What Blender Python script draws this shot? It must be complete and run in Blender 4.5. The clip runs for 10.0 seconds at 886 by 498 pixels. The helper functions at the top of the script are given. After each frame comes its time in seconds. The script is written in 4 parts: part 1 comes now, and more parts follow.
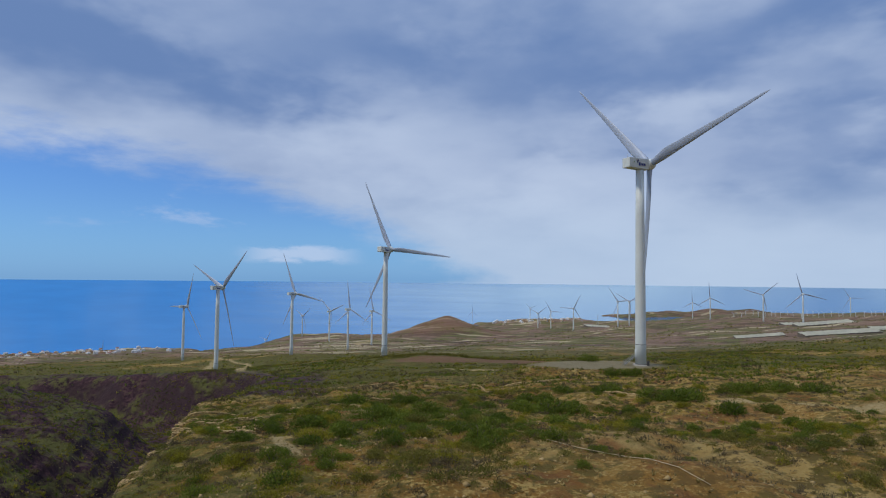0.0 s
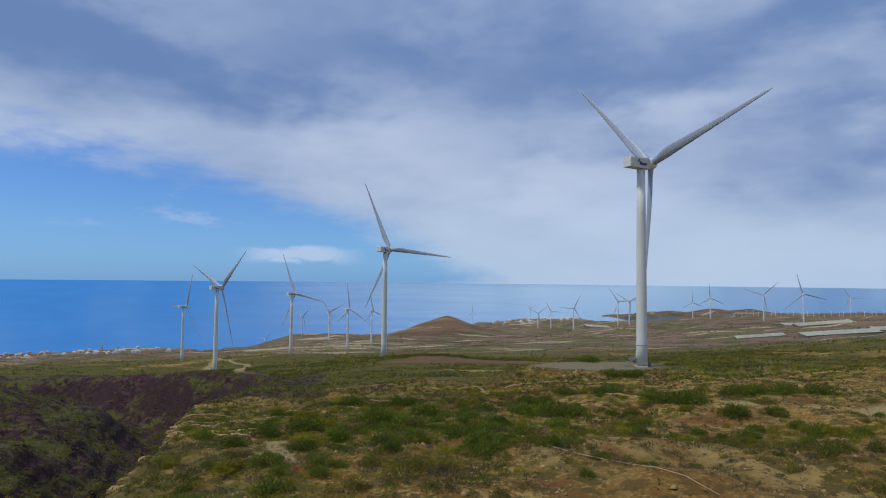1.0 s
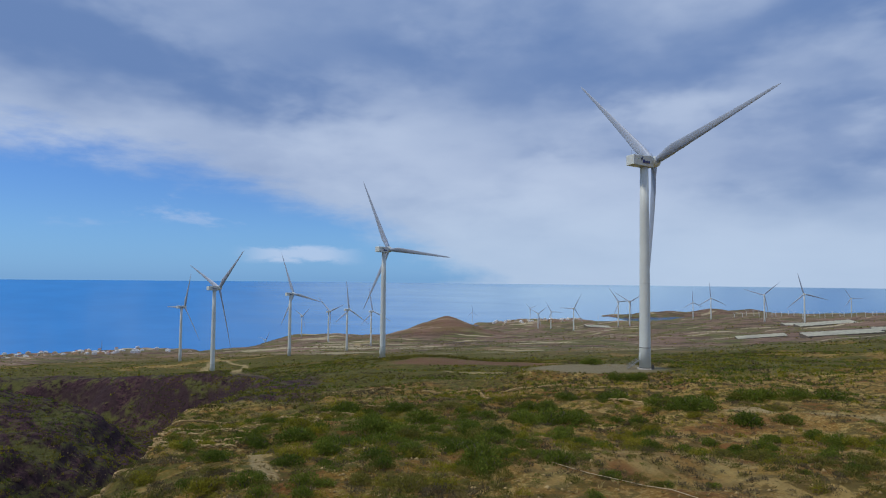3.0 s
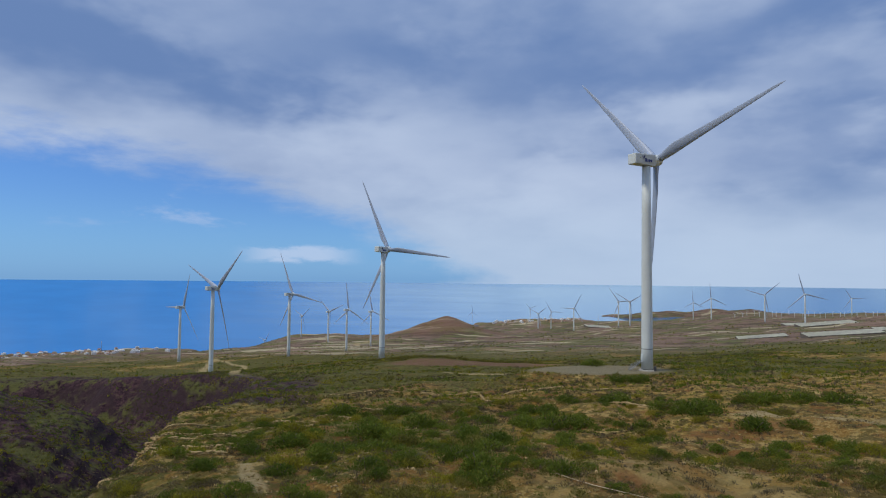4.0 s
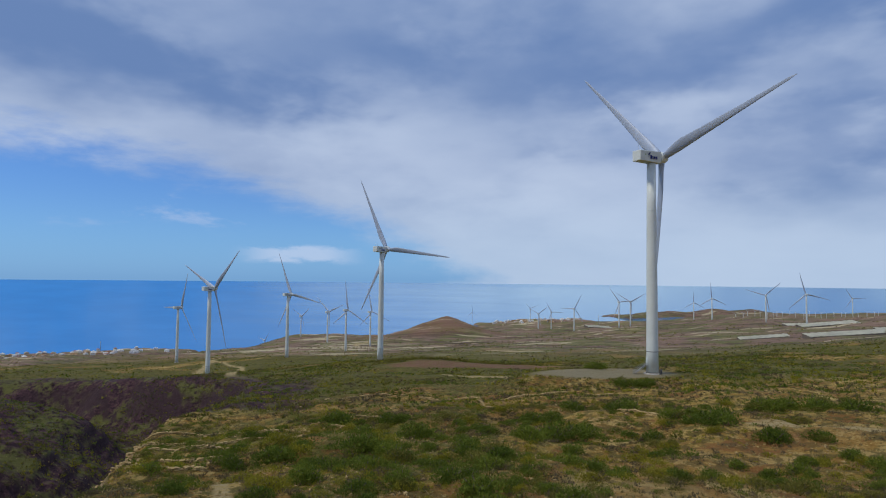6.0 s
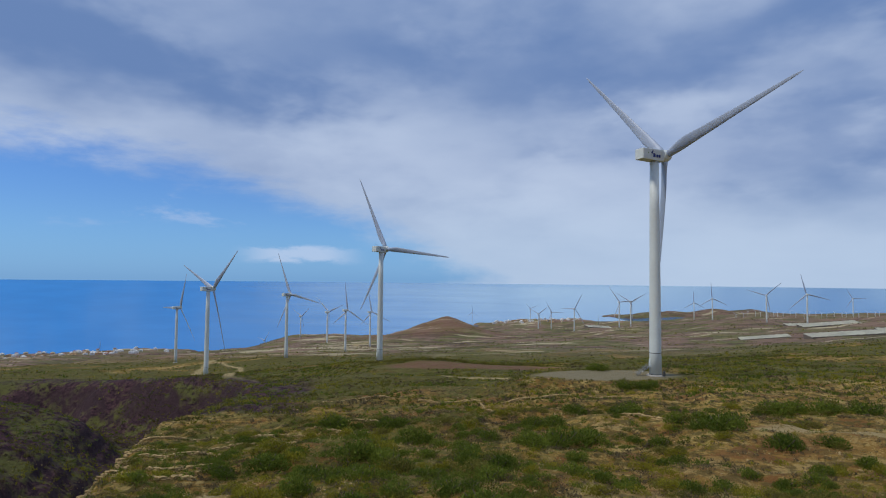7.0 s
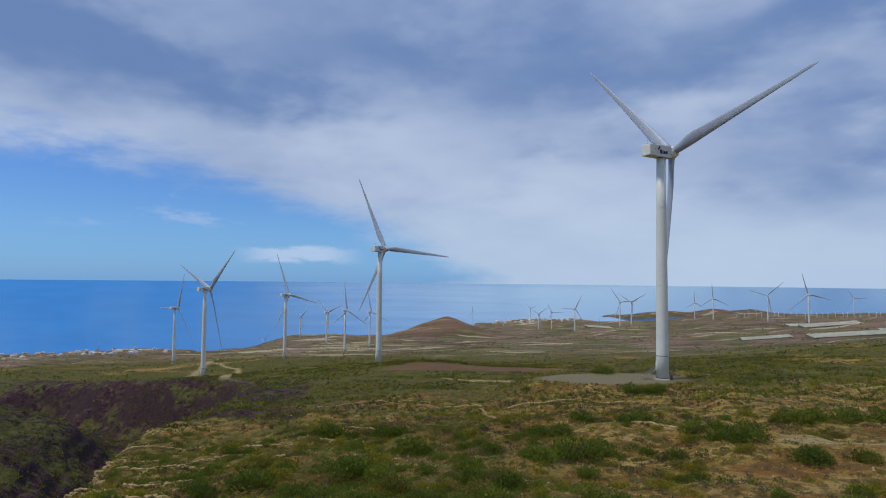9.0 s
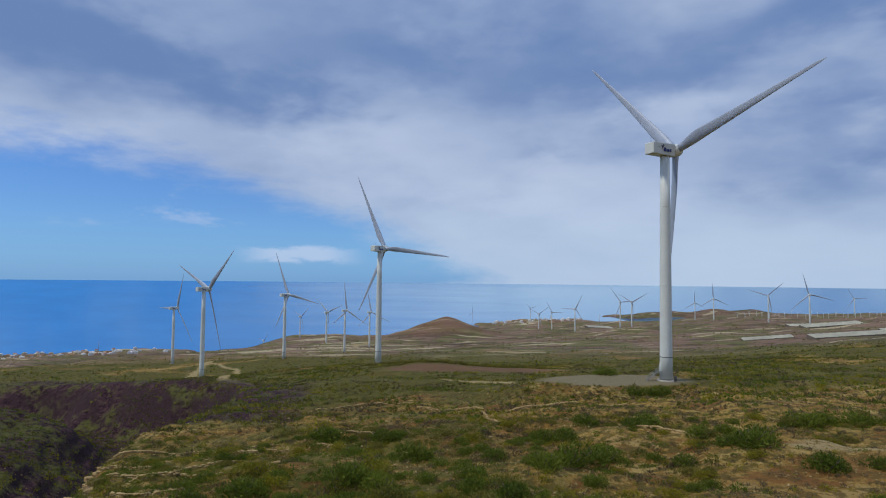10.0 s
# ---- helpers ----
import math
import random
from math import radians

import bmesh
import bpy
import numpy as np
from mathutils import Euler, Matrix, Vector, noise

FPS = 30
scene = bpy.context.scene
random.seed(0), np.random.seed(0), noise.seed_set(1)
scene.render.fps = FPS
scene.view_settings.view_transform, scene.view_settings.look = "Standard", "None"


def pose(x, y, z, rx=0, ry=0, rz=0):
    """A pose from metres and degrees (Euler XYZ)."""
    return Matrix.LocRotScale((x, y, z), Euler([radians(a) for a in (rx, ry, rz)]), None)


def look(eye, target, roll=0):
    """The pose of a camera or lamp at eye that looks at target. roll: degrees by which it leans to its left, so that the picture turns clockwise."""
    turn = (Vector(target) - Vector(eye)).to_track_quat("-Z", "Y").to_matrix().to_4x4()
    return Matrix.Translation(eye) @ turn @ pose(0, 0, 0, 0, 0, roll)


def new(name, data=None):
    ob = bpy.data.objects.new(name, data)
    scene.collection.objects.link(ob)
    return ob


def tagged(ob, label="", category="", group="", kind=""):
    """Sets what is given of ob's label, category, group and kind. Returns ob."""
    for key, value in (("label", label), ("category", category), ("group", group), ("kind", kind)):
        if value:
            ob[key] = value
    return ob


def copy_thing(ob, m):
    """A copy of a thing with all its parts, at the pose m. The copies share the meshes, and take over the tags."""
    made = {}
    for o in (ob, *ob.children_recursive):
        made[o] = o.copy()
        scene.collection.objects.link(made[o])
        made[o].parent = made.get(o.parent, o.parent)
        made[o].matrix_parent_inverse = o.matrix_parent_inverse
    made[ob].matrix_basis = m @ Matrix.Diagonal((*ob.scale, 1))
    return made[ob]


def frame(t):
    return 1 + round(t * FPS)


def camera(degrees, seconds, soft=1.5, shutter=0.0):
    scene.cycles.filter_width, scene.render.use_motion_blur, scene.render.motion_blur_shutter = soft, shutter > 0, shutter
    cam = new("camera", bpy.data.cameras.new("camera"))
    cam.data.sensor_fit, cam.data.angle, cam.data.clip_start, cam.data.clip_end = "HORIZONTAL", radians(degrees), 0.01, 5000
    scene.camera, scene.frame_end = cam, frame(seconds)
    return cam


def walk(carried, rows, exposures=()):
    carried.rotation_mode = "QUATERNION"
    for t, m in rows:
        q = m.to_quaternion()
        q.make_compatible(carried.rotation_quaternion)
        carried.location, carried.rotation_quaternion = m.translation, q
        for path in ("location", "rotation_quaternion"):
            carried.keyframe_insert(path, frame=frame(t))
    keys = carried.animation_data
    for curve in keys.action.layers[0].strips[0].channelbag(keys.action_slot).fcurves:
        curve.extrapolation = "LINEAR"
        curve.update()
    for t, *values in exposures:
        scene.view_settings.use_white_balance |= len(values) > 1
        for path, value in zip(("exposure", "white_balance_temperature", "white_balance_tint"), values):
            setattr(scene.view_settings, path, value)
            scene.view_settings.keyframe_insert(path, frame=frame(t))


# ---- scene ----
cam = camera(70.6, 10.0, soft=1.1)
PATH = [
    (0.0, (0.242, 2.609, 23.963)),
    (0.5, (0.319, 3.350, 24.006)),
    (1.0, (0.402, 4.168, 24.051)),
    (1.5, (0.488, 5.060, 24.098)),
    (2.0, (0.577, 6.022, 24.146)),
    (2.5, (0.666, 7.048, 24.194)),
    (3.0, (0.756, 8.134, 24.242)),
    (3.5, (0.844, 9.274, 24.289)),
    (4.0, (0.930, 10.464, 24.336)),
    (4.5, (1.010, 11.697, 24.381)),
    (5.0, (1.086, 12.967, 24.425)),
    (5.5, (1.154, 14.267, 24.466)),
    (6.0, (1.214, 15.590, 24.505)),
    (6.5, (1.265, 16.929, 24.541)),
    (7.0, (1.304, 18.277, 24.574)),
    (7.5, (1.331, 19.624, 24.602)),
    (8.0, (1.345, 20.963, 24.626)),
    (8.5, (1.343, 22.285, 24.646)),
    (9.0, (1.325, 23.581, 24.660)),
    (9.5, (1.289, 24.842, 24.668)),
    (10.0, (1.234, 26.057, 24.671)),
]
walk(cam, [(t, look(e, (e[0], e[1] + 2.0, e[2] + 0.0982), 0.6)) for t, e in PATH])

# ---- world and sun ----
SUN_UP, SUN_TURN = 57.0, 252.0


def node(nt, kind, **values):
    n = nt.nodes.new(kind)
    for key, value in values.items():
        if key in n.inputs:
            n.inputs[key].default_value = value
        else:
            setattr(n, key, value)
    return n


def calc(nt, op, a, b=None, c=None, clamp=False):
    n = nt.nodes.new("ShaderNodeMath")
    n.operation, n.use_clamp = op, clamp
    for k, v in enumerate((a, b, c)):
        if v is None:
            continue
        if isinstance(v, (int, float)):
            n.inputs[k].default_value = v
        else:
            nt.links.new(v, n.inputs[k])
    return n.outputs[0]


def blend(nt, fac, a, b, kind="MIX"):
    n = nt.nodes.new("ShaderNodeMix")
    n.data_type, n.blend_type = "RGBA", kind
    for k, v in ((0, fac), (6, a), (7, b)):
        if isinstance(v, (int, float)):
            n.inputs[k].default_value = v
        elif isinstance(v, tuple):
            n.inputs[k].default_value = (*v, 1.0)
        else:
            nt.links.new(v, n.inputs[k])
    return n.outputs[2]


def step(nt, value, lo, hi):
    n = nt.nodes.new("ShaderNodeMapRange")
    n.interpolation_type = "SMOOTHSTEP"
    nt.links.new(value, n.inputs[0])
    n.inputs[1].default_value, n.inputs[2].default_value = lo, hi
    return n.outputs[0]


def grain(nt, where, scale, detail=4.0, rough=0.55, warp=0.0):
    n = nt.nodes.new("ShaderNodeTexNoise")
    nt.links.new(where, n.inputs["Vector"])
    n.inputs["Scale"].default_value, n.inputs["Detail"].default_value = scale, detail
    n.inputs["Roughness"].default_value, n.inputs["Distortion"].default_value = rough, warp
    return n.outputs[0]


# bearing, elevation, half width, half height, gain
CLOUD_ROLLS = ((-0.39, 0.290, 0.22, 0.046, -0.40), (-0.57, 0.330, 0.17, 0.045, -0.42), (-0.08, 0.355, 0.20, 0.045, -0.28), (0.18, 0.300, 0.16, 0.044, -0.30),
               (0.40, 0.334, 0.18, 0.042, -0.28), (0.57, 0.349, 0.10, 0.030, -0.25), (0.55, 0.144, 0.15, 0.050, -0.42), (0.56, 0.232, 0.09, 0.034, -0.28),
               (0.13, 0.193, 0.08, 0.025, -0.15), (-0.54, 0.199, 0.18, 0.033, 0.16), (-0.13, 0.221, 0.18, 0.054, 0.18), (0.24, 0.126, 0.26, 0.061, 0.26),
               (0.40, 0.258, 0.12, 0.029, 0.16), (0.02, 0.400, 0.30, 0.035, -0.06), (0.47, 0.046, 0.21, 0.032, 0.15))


def make_world():
    world = bpy.data.worlds.new("sky")
    scene.world = world
    world.use_nodes = True
    nt = world.node_tree
    nt.nodes.clear()
    sky = nt.nodes.new("ShaderNodeTexSky")
    sky.sky_type, sky.sun_disc = "NISHITA", False
    sky.sun_elevation, sky.sun_rotation = radians(SUN_UP), radians(SUN_TURN)
    sky.altitude, sky.air_density, sky.dust_density, sky.ozone_density = 250, 1.0, 0.6, 3.0
    way = nt.nodes.new("ShaderNodeTexCoord").outputs["Generated"]
    sep = nt.nodes.new("ShaderNodeSeparateXYZ")
    nt.links.new(way, sep.inputs[0])
    dx, dy, dz = sep.outputs
    az = calc(nt, "ARCTAN2", dx, dy)
    up = calc(nt, "MAXIMUM", dz, 0.0)
    # a flat cloud deck, seen along its underside
    low = calc(nt, "ADD", up, 0.16)
    flat = nt.nodes.new("ShaderNodeCombineXYZ")
    nt.links.new(calc(nt, "DIVIDE", dx, low), flat.inputs[0])
    nt.links.new(calc(nt, "DIVIDE", dy, low), flat.inputs[1])
    deck = flat.outputs[0]
    # puffs near the horizon, wide and low
    wide = nt.nodes.new("ShaderNodeCombineXYZ")
    nt.links.new(az, wide.inputs[0])
    nt.links.new(calc(nt, "MULTIPLY", dz, 3.2), wide.inputs[1])
    broad = grain(nt, deck, 0.62, 3.0, 0.5, 0.2)
    fine = grain(nt, deck, 2.2, 8.0, 0.6, 0.2)
    puff = grain(nt, wide.outputs[0], 6.0, 6.0, 0.6, 0.2)
    billow = grain(nt, wide.outputs[0], 21.0, 5.0, 0.6, 0.2)
    # edge of the deck: open sky low down to the north-west
    off = calc(nt, "ABSOLUTE", calc(nt, "DIVIDE", calc(nt, "ADD", az, 0.62), 0.66))
    edge = calc(nt, "MULTIPLY", calc(nt, "SUBTRACT", 1.0, calc(nt, "POWER", off, 2.2)), 0.172)
    over = calc(nt, "SUBTRACT", up, edge)
    ragged = calc(nt, "ADD", over, calc(nt, "MULTIPLY", calc(nt, "SUBTRACT", puff, 0.5), 0.16))
    cover = step(nt, ragged, -0.035, 0.045)
    # small white clouds standing low in the open part
    bank = calc(nt, "SUBTRACT", 1.0, calc(nt, "ABSOLUTE", calc(nt, "DIVIDE", calc(nt, "SUBTRACT", dz, 0.037), 0.019)))
    reach = step(nt, calc(nt, "ABSOLUTE", calc(nt, "ADD", az, 0.225)), 0.11, 0.03)
    small = calc(nt, "MULTIPLY", step(nt, calc(nt, "ADD", bank, calc(nt, "MULTIPLY", calc(nt, "ADD", puff, billow), 2.0)), 2.2, 2.9), reach)
    small = calc(nt, "MULTIPLY", small, step(nt, bank, 0.0, 0.5))
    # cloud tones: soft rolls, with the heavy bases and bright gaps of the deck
    roll = nt.nodes.new("ShaderNodeCombineXYZ")
    nt.links.new(az, roll.inputs[0])
    nt.links.new(calc(nt, "MULTIPLY", dz, 2.3), roll.inputs[1])
    big = grain(nt, roll.outputs[0], 3.6, 3.0, 0.5, 0.3)
    mid = grain(nt, roll.outputs[0], 8.0, 4.0, 0.52, 0.1)
    sway = grain(nt, roll.outputs[0], 4.4, 4.0, 0.5)
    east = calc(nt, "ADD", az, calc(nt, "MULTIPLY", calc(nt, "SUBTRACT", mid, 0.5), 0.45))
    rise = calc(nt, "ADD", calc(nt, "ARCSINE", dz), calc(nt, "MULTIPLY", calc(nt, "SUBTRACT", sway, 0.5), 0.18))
    tone = calc(nt, "ADD", calc(nt, "MULTIPLY", big, 0.42), calc(nt, "MULTIPLY", mid, 0.36))
    tone = calc(nt, "ADD", tone, calc(nt, "MULTIPLY", calc(nt, "SUBTRACT", fine, 0.5), 0.16))
    tone = calc(nt, "ADD", tone, calc(nt, "MULTIPLY", calc(nt, "SUBTRACT", broad, 0.5), 0.20))
    tone = calc(nt, "SUBTRACT", tone, calc(nt, "MULTIPLY", step(nt, up, 0.16, 0.40), 0.16))
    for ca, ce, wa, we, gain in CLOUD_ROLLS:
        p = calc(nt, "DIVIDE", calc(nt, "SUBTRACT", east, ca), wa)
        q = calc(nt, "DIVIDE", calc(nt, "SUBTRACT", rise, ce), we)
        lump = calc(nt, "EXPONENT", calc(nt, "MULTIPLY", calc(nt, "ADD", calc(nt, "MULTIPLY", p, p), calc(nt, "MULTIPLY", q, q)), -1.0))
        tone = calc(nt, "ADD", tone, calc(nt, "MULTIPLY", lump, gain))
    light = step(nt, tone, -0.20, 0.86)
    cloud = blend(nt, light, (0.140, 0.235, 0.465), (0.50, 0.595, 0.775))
    haze = step(nt, up, 0.19, 0.01)
    cloud = blend(nt, calc(nt, "MULTIPLY", haze, 0.75), cloud, (0.47, 0.60, 0.78))
    clear = blend(nt, 1.0, sky.outputs[0], (0.046, 0.074, 0.120), "MULTIPLY")
    clear = blend(nt, calc(nt, "MULTIPLY", step(nt, up, 0.12, 0.0), 0.5), clear, (0.175, 0.435, 0.87))
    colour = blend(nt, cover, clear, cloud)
    wisp = calc(nt, "MULTIPLY", step(nt, puff, 0.56, 0.70), step(nt, up, 0.055, 0.085))
    wisp = calc(nt, "MULTIPLY", wisp, calc(nt, "SUBTRACT", 1.0, cover))
    colour = blend(nt, calc(nt, "MULTIPLY", wisp, 0.45), colour, (0.44, 0.55, 0.78))
    colour = blend(nt, calc(nt, "MULTIPLY", small, 0.55), colour, (0.60, 0.68, 0.86))
    back = nt.nodes.new("ShaderNodeBackground")
    nt.links.new(colour, back.inputs[0])
    back.inputs[1].default_value = 1.0
    out = nt.nodes.new("ShaderNodeOutputWorld")
    nt.links.new(back.outputs[0], out.inputs[0])


make_world()
sun = new("sun", bpy.data.lights.new("sun", "SUN"))
sun.data.energy, sun.data.angle, sun.data.color = 2.0, radians(9), (1.0, 0.93, 0.80)
sun.matrix_world = look((math.sin(radians(SUN_TURN)) * 50, math.cos(radians(SUN_TURN)) * 50, 50 * math.tan(radians(SUN_UP))), (0, 0, 0))


# ---- materials ----
def material(name, rough=0.8, metal=0.0):
    m = bpy.data.materials.new(name)
    m.use_nodes = True
    nt = m.node_tree
    b = nt.nodes["Principled BSDF"]
    b.inputs["Roughness"].default_value, b.inputs["Metallic"].default_value = rough, metal
    return m, nt, b


def place(nt):
    return nt.nodes.new("ShaderNodeNewGeometry").outputs["Position"]


def bump(nt, b, height, strength, distance):
    n = nt.nodes.new("ShaderNodeBump")
    n.inputs["Strength"].default_value, n.inputs["Distance"].default_value = strength, distance
    nt.links.new(height, n.inputs["Height"])
    nt.links.new(n.outputs[0], b.inputs["Normal"])


def plain(name, colour, rough=0.6, metal=0.0, scale=3.0, vary=0.25):
    """A surface of one colour with mottling at two scales."""
    m, nt, b = material(name, rough, metal)
    where = nt.nodes.new("ShaderNodeTexCoord").outputs["Object"]
    a = grain(nt, where, scale, 5.0)
    c = grain(nt, where, scale * 9, 3.0)
    mixed = calc(nt, "ADD", calc(nt, "MULTIPLY", a, 0.65), calc(nt, "MULTIPLY", c, 0.35))
    lo = tuple(v * (1 - vary) for v in colour)
    hi = tuple(min(1.0, v * (1 + vary)) for v in colour)
    nt.links.new(blend(nt, step(nt, mixed, 0.3, 0.7), lo, hi), b.inputs["Base Color"])
    bump(nt, b, c, 0.15, 0.02)
    return m


def ground_material():
    m, nt, b = material("dry_scrub_soil", 0.95)
    b.inputs["Specular IOR Level"].default_value = 0.15
    where = place(nt)
    geo = nt.nodes.new("ShaderNodeNewGeometry")
    sep = nt.nodes.new("ShaderNodeSeparateXYZ")
    nt.links.new(geo.outputs["Normal"], sep.inputs[0])
    gorge = nt.nodes.new("ShaderNodeAttribute")
    gorge.attribute_name = "gorge"
    lava = gorge.outputs["Fac"]
    bare = nt.nodes.new("ShaderNodeAttribute")
    bare.attribute_name = "bare"
    fields = grain(nt, where, 0.011, 5.0, 0.6, 0.4)
    patch = grain(nt, where, 0.06, 6.0, 0.62, 0.5)
    clump = grain(nt, where, 0.35, 6.0, 0.65)
    grit = grain(nt, where, 2.6, 6.0, 0.7)
    stretch = nt.nodes.new("ShaderNodeMapping")
    stretch.inputs["Scale"].default_value = (1.0, 0.45, 1.0)
    nt.links.new(where, stretch.inputs["Vector"])
    plots = grain(nt, stretch.outputs[0], 0.030, 5.0, 0.6, 0.6)
    soil = blend(nt, step(nt, patch, 0.35, 0.65), (0.225, 0.122, 0.026), (0.34, 0.222, 0.052))
    pebble = grain(nt, where, 1.1, 7.0, 0.75)
    dust = grain(nt, where, 6.5, 4.0, 0.7)
    soil = blend(nt, calc(nt, "MULTIPLY", step(nt, calc(nt, "ADD", calc(nt, "MULTIPLY", pebble, 0.6), calc(nt, "MULTIPLY", dust, 0.4)), 0.47, 0.40), 0.80), soil, (0.085, 0.055, 0.018))
    soil = blend(nt, step(nt, calc(nt, "ADD", calc(nt, "MULTIPLY", clump, 0.35), calc(nt, "MULTIPLY", grit, 0.65)), 0.50, 0.58), soil, (0.43, 0.31, 0.105))
    mosaic = grain(nt, where, 0.15, 6.0, 0.62, 0.4)
    scurf = grain(nt, where, 0.55, 6.0, 0.68)
    soil = blend(nt, calc(nt, "MULTIPLY", step(nt, mosaic, 0.53, 0.60), 0.75), soil, (0.19, 0.080, 0.024))
    soil = blend(nt, calc(nt, "MULTIPLY", step(nt, mosaic, 0.45, 0.38), 0.7), soil, (0.45, 0.33, 0.12))
    soil = blend(nt, calc(nt, "MULTIPLY", step(nt, scurf, 0.49, 0.56), 0.85), soil, (0.105, 0.084, 0.022))
    soil = blend(nt, calc(nt, "MULTIPLY", step(nt, fields, 0.50, 0.64), 0.62), soil, (0.26, 0.115, 0.040))
    soil = blend(nt, calc(nt, "MULTIPLY", step(nt, plots, 0.58, 0.66), 0.7), soil, (0.46, 0.355, 0.14))
    green = blend(nt, step(nt, calc(nt, "ADD", calc(nt, "MULTIPLY", clump, 0.5), calc(nt, "MULTIPLY", pebble, 0.5)), 0.40, 0.60), (0.030, 0.042, 0.008), (0.115, 0.112, 0.022))
    mask = calc(nt, "ADD", calc(nt, "MULTIPLY", patch, 0.34), calc(nt, "ADD", calc(nt, "MULTIPLY", clump, 0.24), calc(nt, "MULTIPLY", pebble, 0.20)))
    mask = calc(nt, "ADD", mask, calc(nt, "MULTIPLY", fields, 0.22))
    lush = nt.nodes.new("ShaderNodeAttribute")
    lush.attribute_name = "lush"
    mask = calc(nt, "SUBTRACT", mask, calc(nt, "MULTIPLY", bare.outputs["Fac"], 0.16))
    mask = calc(nt, "ADD", mask, calc(nt, "MULTIPLY", lush.outputs["Fac"], 0.085))
    colour = blend(nt, calc(nt, "MULTIPLY", step(nt, mask, 0.455, 0.56), 0.85), soil, green)
    def tag(key):
        n = nt.nodes.new("ShaderNodeAttribute")
        n.attribute_name = key
        return n.outputs["Fac"]

    strip = nt.nodes.new("ShaderNodeMapping")
    strip.inputs["Scale"].default_value = (0.35, 1.6, 1.0)
    nt.links.new(where, strip.inputs["Vector"])
    strips = grain(nt, strip.outputs[0], 0.012, 4.0, 0.6, 0.8)
    tract = grain(nt, strip.outputs[0], 0.028, 5.0, 0.65, 0.5)
    # far plain's field colours, with the mauve of distant haze painted in
    mauve = blend(nt, step(nt, fields, 0.44, 0.56), (0.215, 0.140, 0.118), (0.130, 0.138, 0.055))
    mauve = blend(nt, calc(nt, "MULTIPLY", step(nt, tract, 0.50, 0.57), 0.85), mauve, (0.080, 0.056, 0.052))
    mauve = blend(nt, calc(nt, "MULTIPLY", step(nt, tract, 0.43, 0.36), 0.6), mauve, (0.33, 0.25, 0.17))
    mauve = blend(nt, step(nt, strips, 0.585, 0.62), mauve, (0.50, 0.43, 0.29))
    colour = blend(nt, calc(nt, "MULTIPLY", tag("plain"), 0.8), colour, mauve)
    colour = blend(nt, calc(nt, "MULTIPLY", tag("red"), step(nt, clump, 0.75, 0.45)), colour, blend(nt, patch, (0.125, 0.064, 0.042), (0.235, 0.125, 0.078)))
    colour = blend(nt, calc(nt, "MULTIPLY", tag("worn"), step(nt, pebble, 0.36, 0.52)), colour, blend(nt, grit, (0.32, 0.24, 0.105), (0.46, 0.36, 0.18)))
    colour = blend(nt, tag("gravel"), colour, blend(nt, grit, (0.18, 0.155, 0.09), (0.27, 0.23, 0.14)))
    rock = blend(nt, step(nt, calc(nt, "ADD", calc(nt, "MULTIPLY", clump, 0.5), calc(nt, "MULTIPLY", pebble, 0.5)), 0.40, 0.64), (0.018, 0.009, 0.014), (0.110, 0.055, 0.062))
    rock = blend(nt, calc(nt, "MULTIPLY", step(nt, calc(nt, "ADD", calc(nt, "MULTIPLY", patch, 0.55), calc(nt, "MULTIPLY", clump, 0.45)), 0.48, 0.58), 0.85), rock, (0.100, 0.105, 0.026))
    colour = blend(nt, lava, colour, rock)
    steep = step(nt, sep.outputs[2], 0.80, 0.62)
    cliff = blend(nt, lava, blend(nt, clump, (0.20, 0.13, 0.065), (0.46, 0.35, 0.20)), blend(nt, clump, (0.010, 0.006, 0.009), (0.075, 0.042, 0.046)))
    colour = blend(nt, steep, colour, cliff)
    nt.links.new(colour, b.inputs["Base Color"])
    bump(nt, b, calc(nt, "ADD", calc(nt, "MULTIPLY", clump, 1.0), calc(nt, "MULTIPLY", pebble, 0.5)), 0.95, 1.1)
    return m


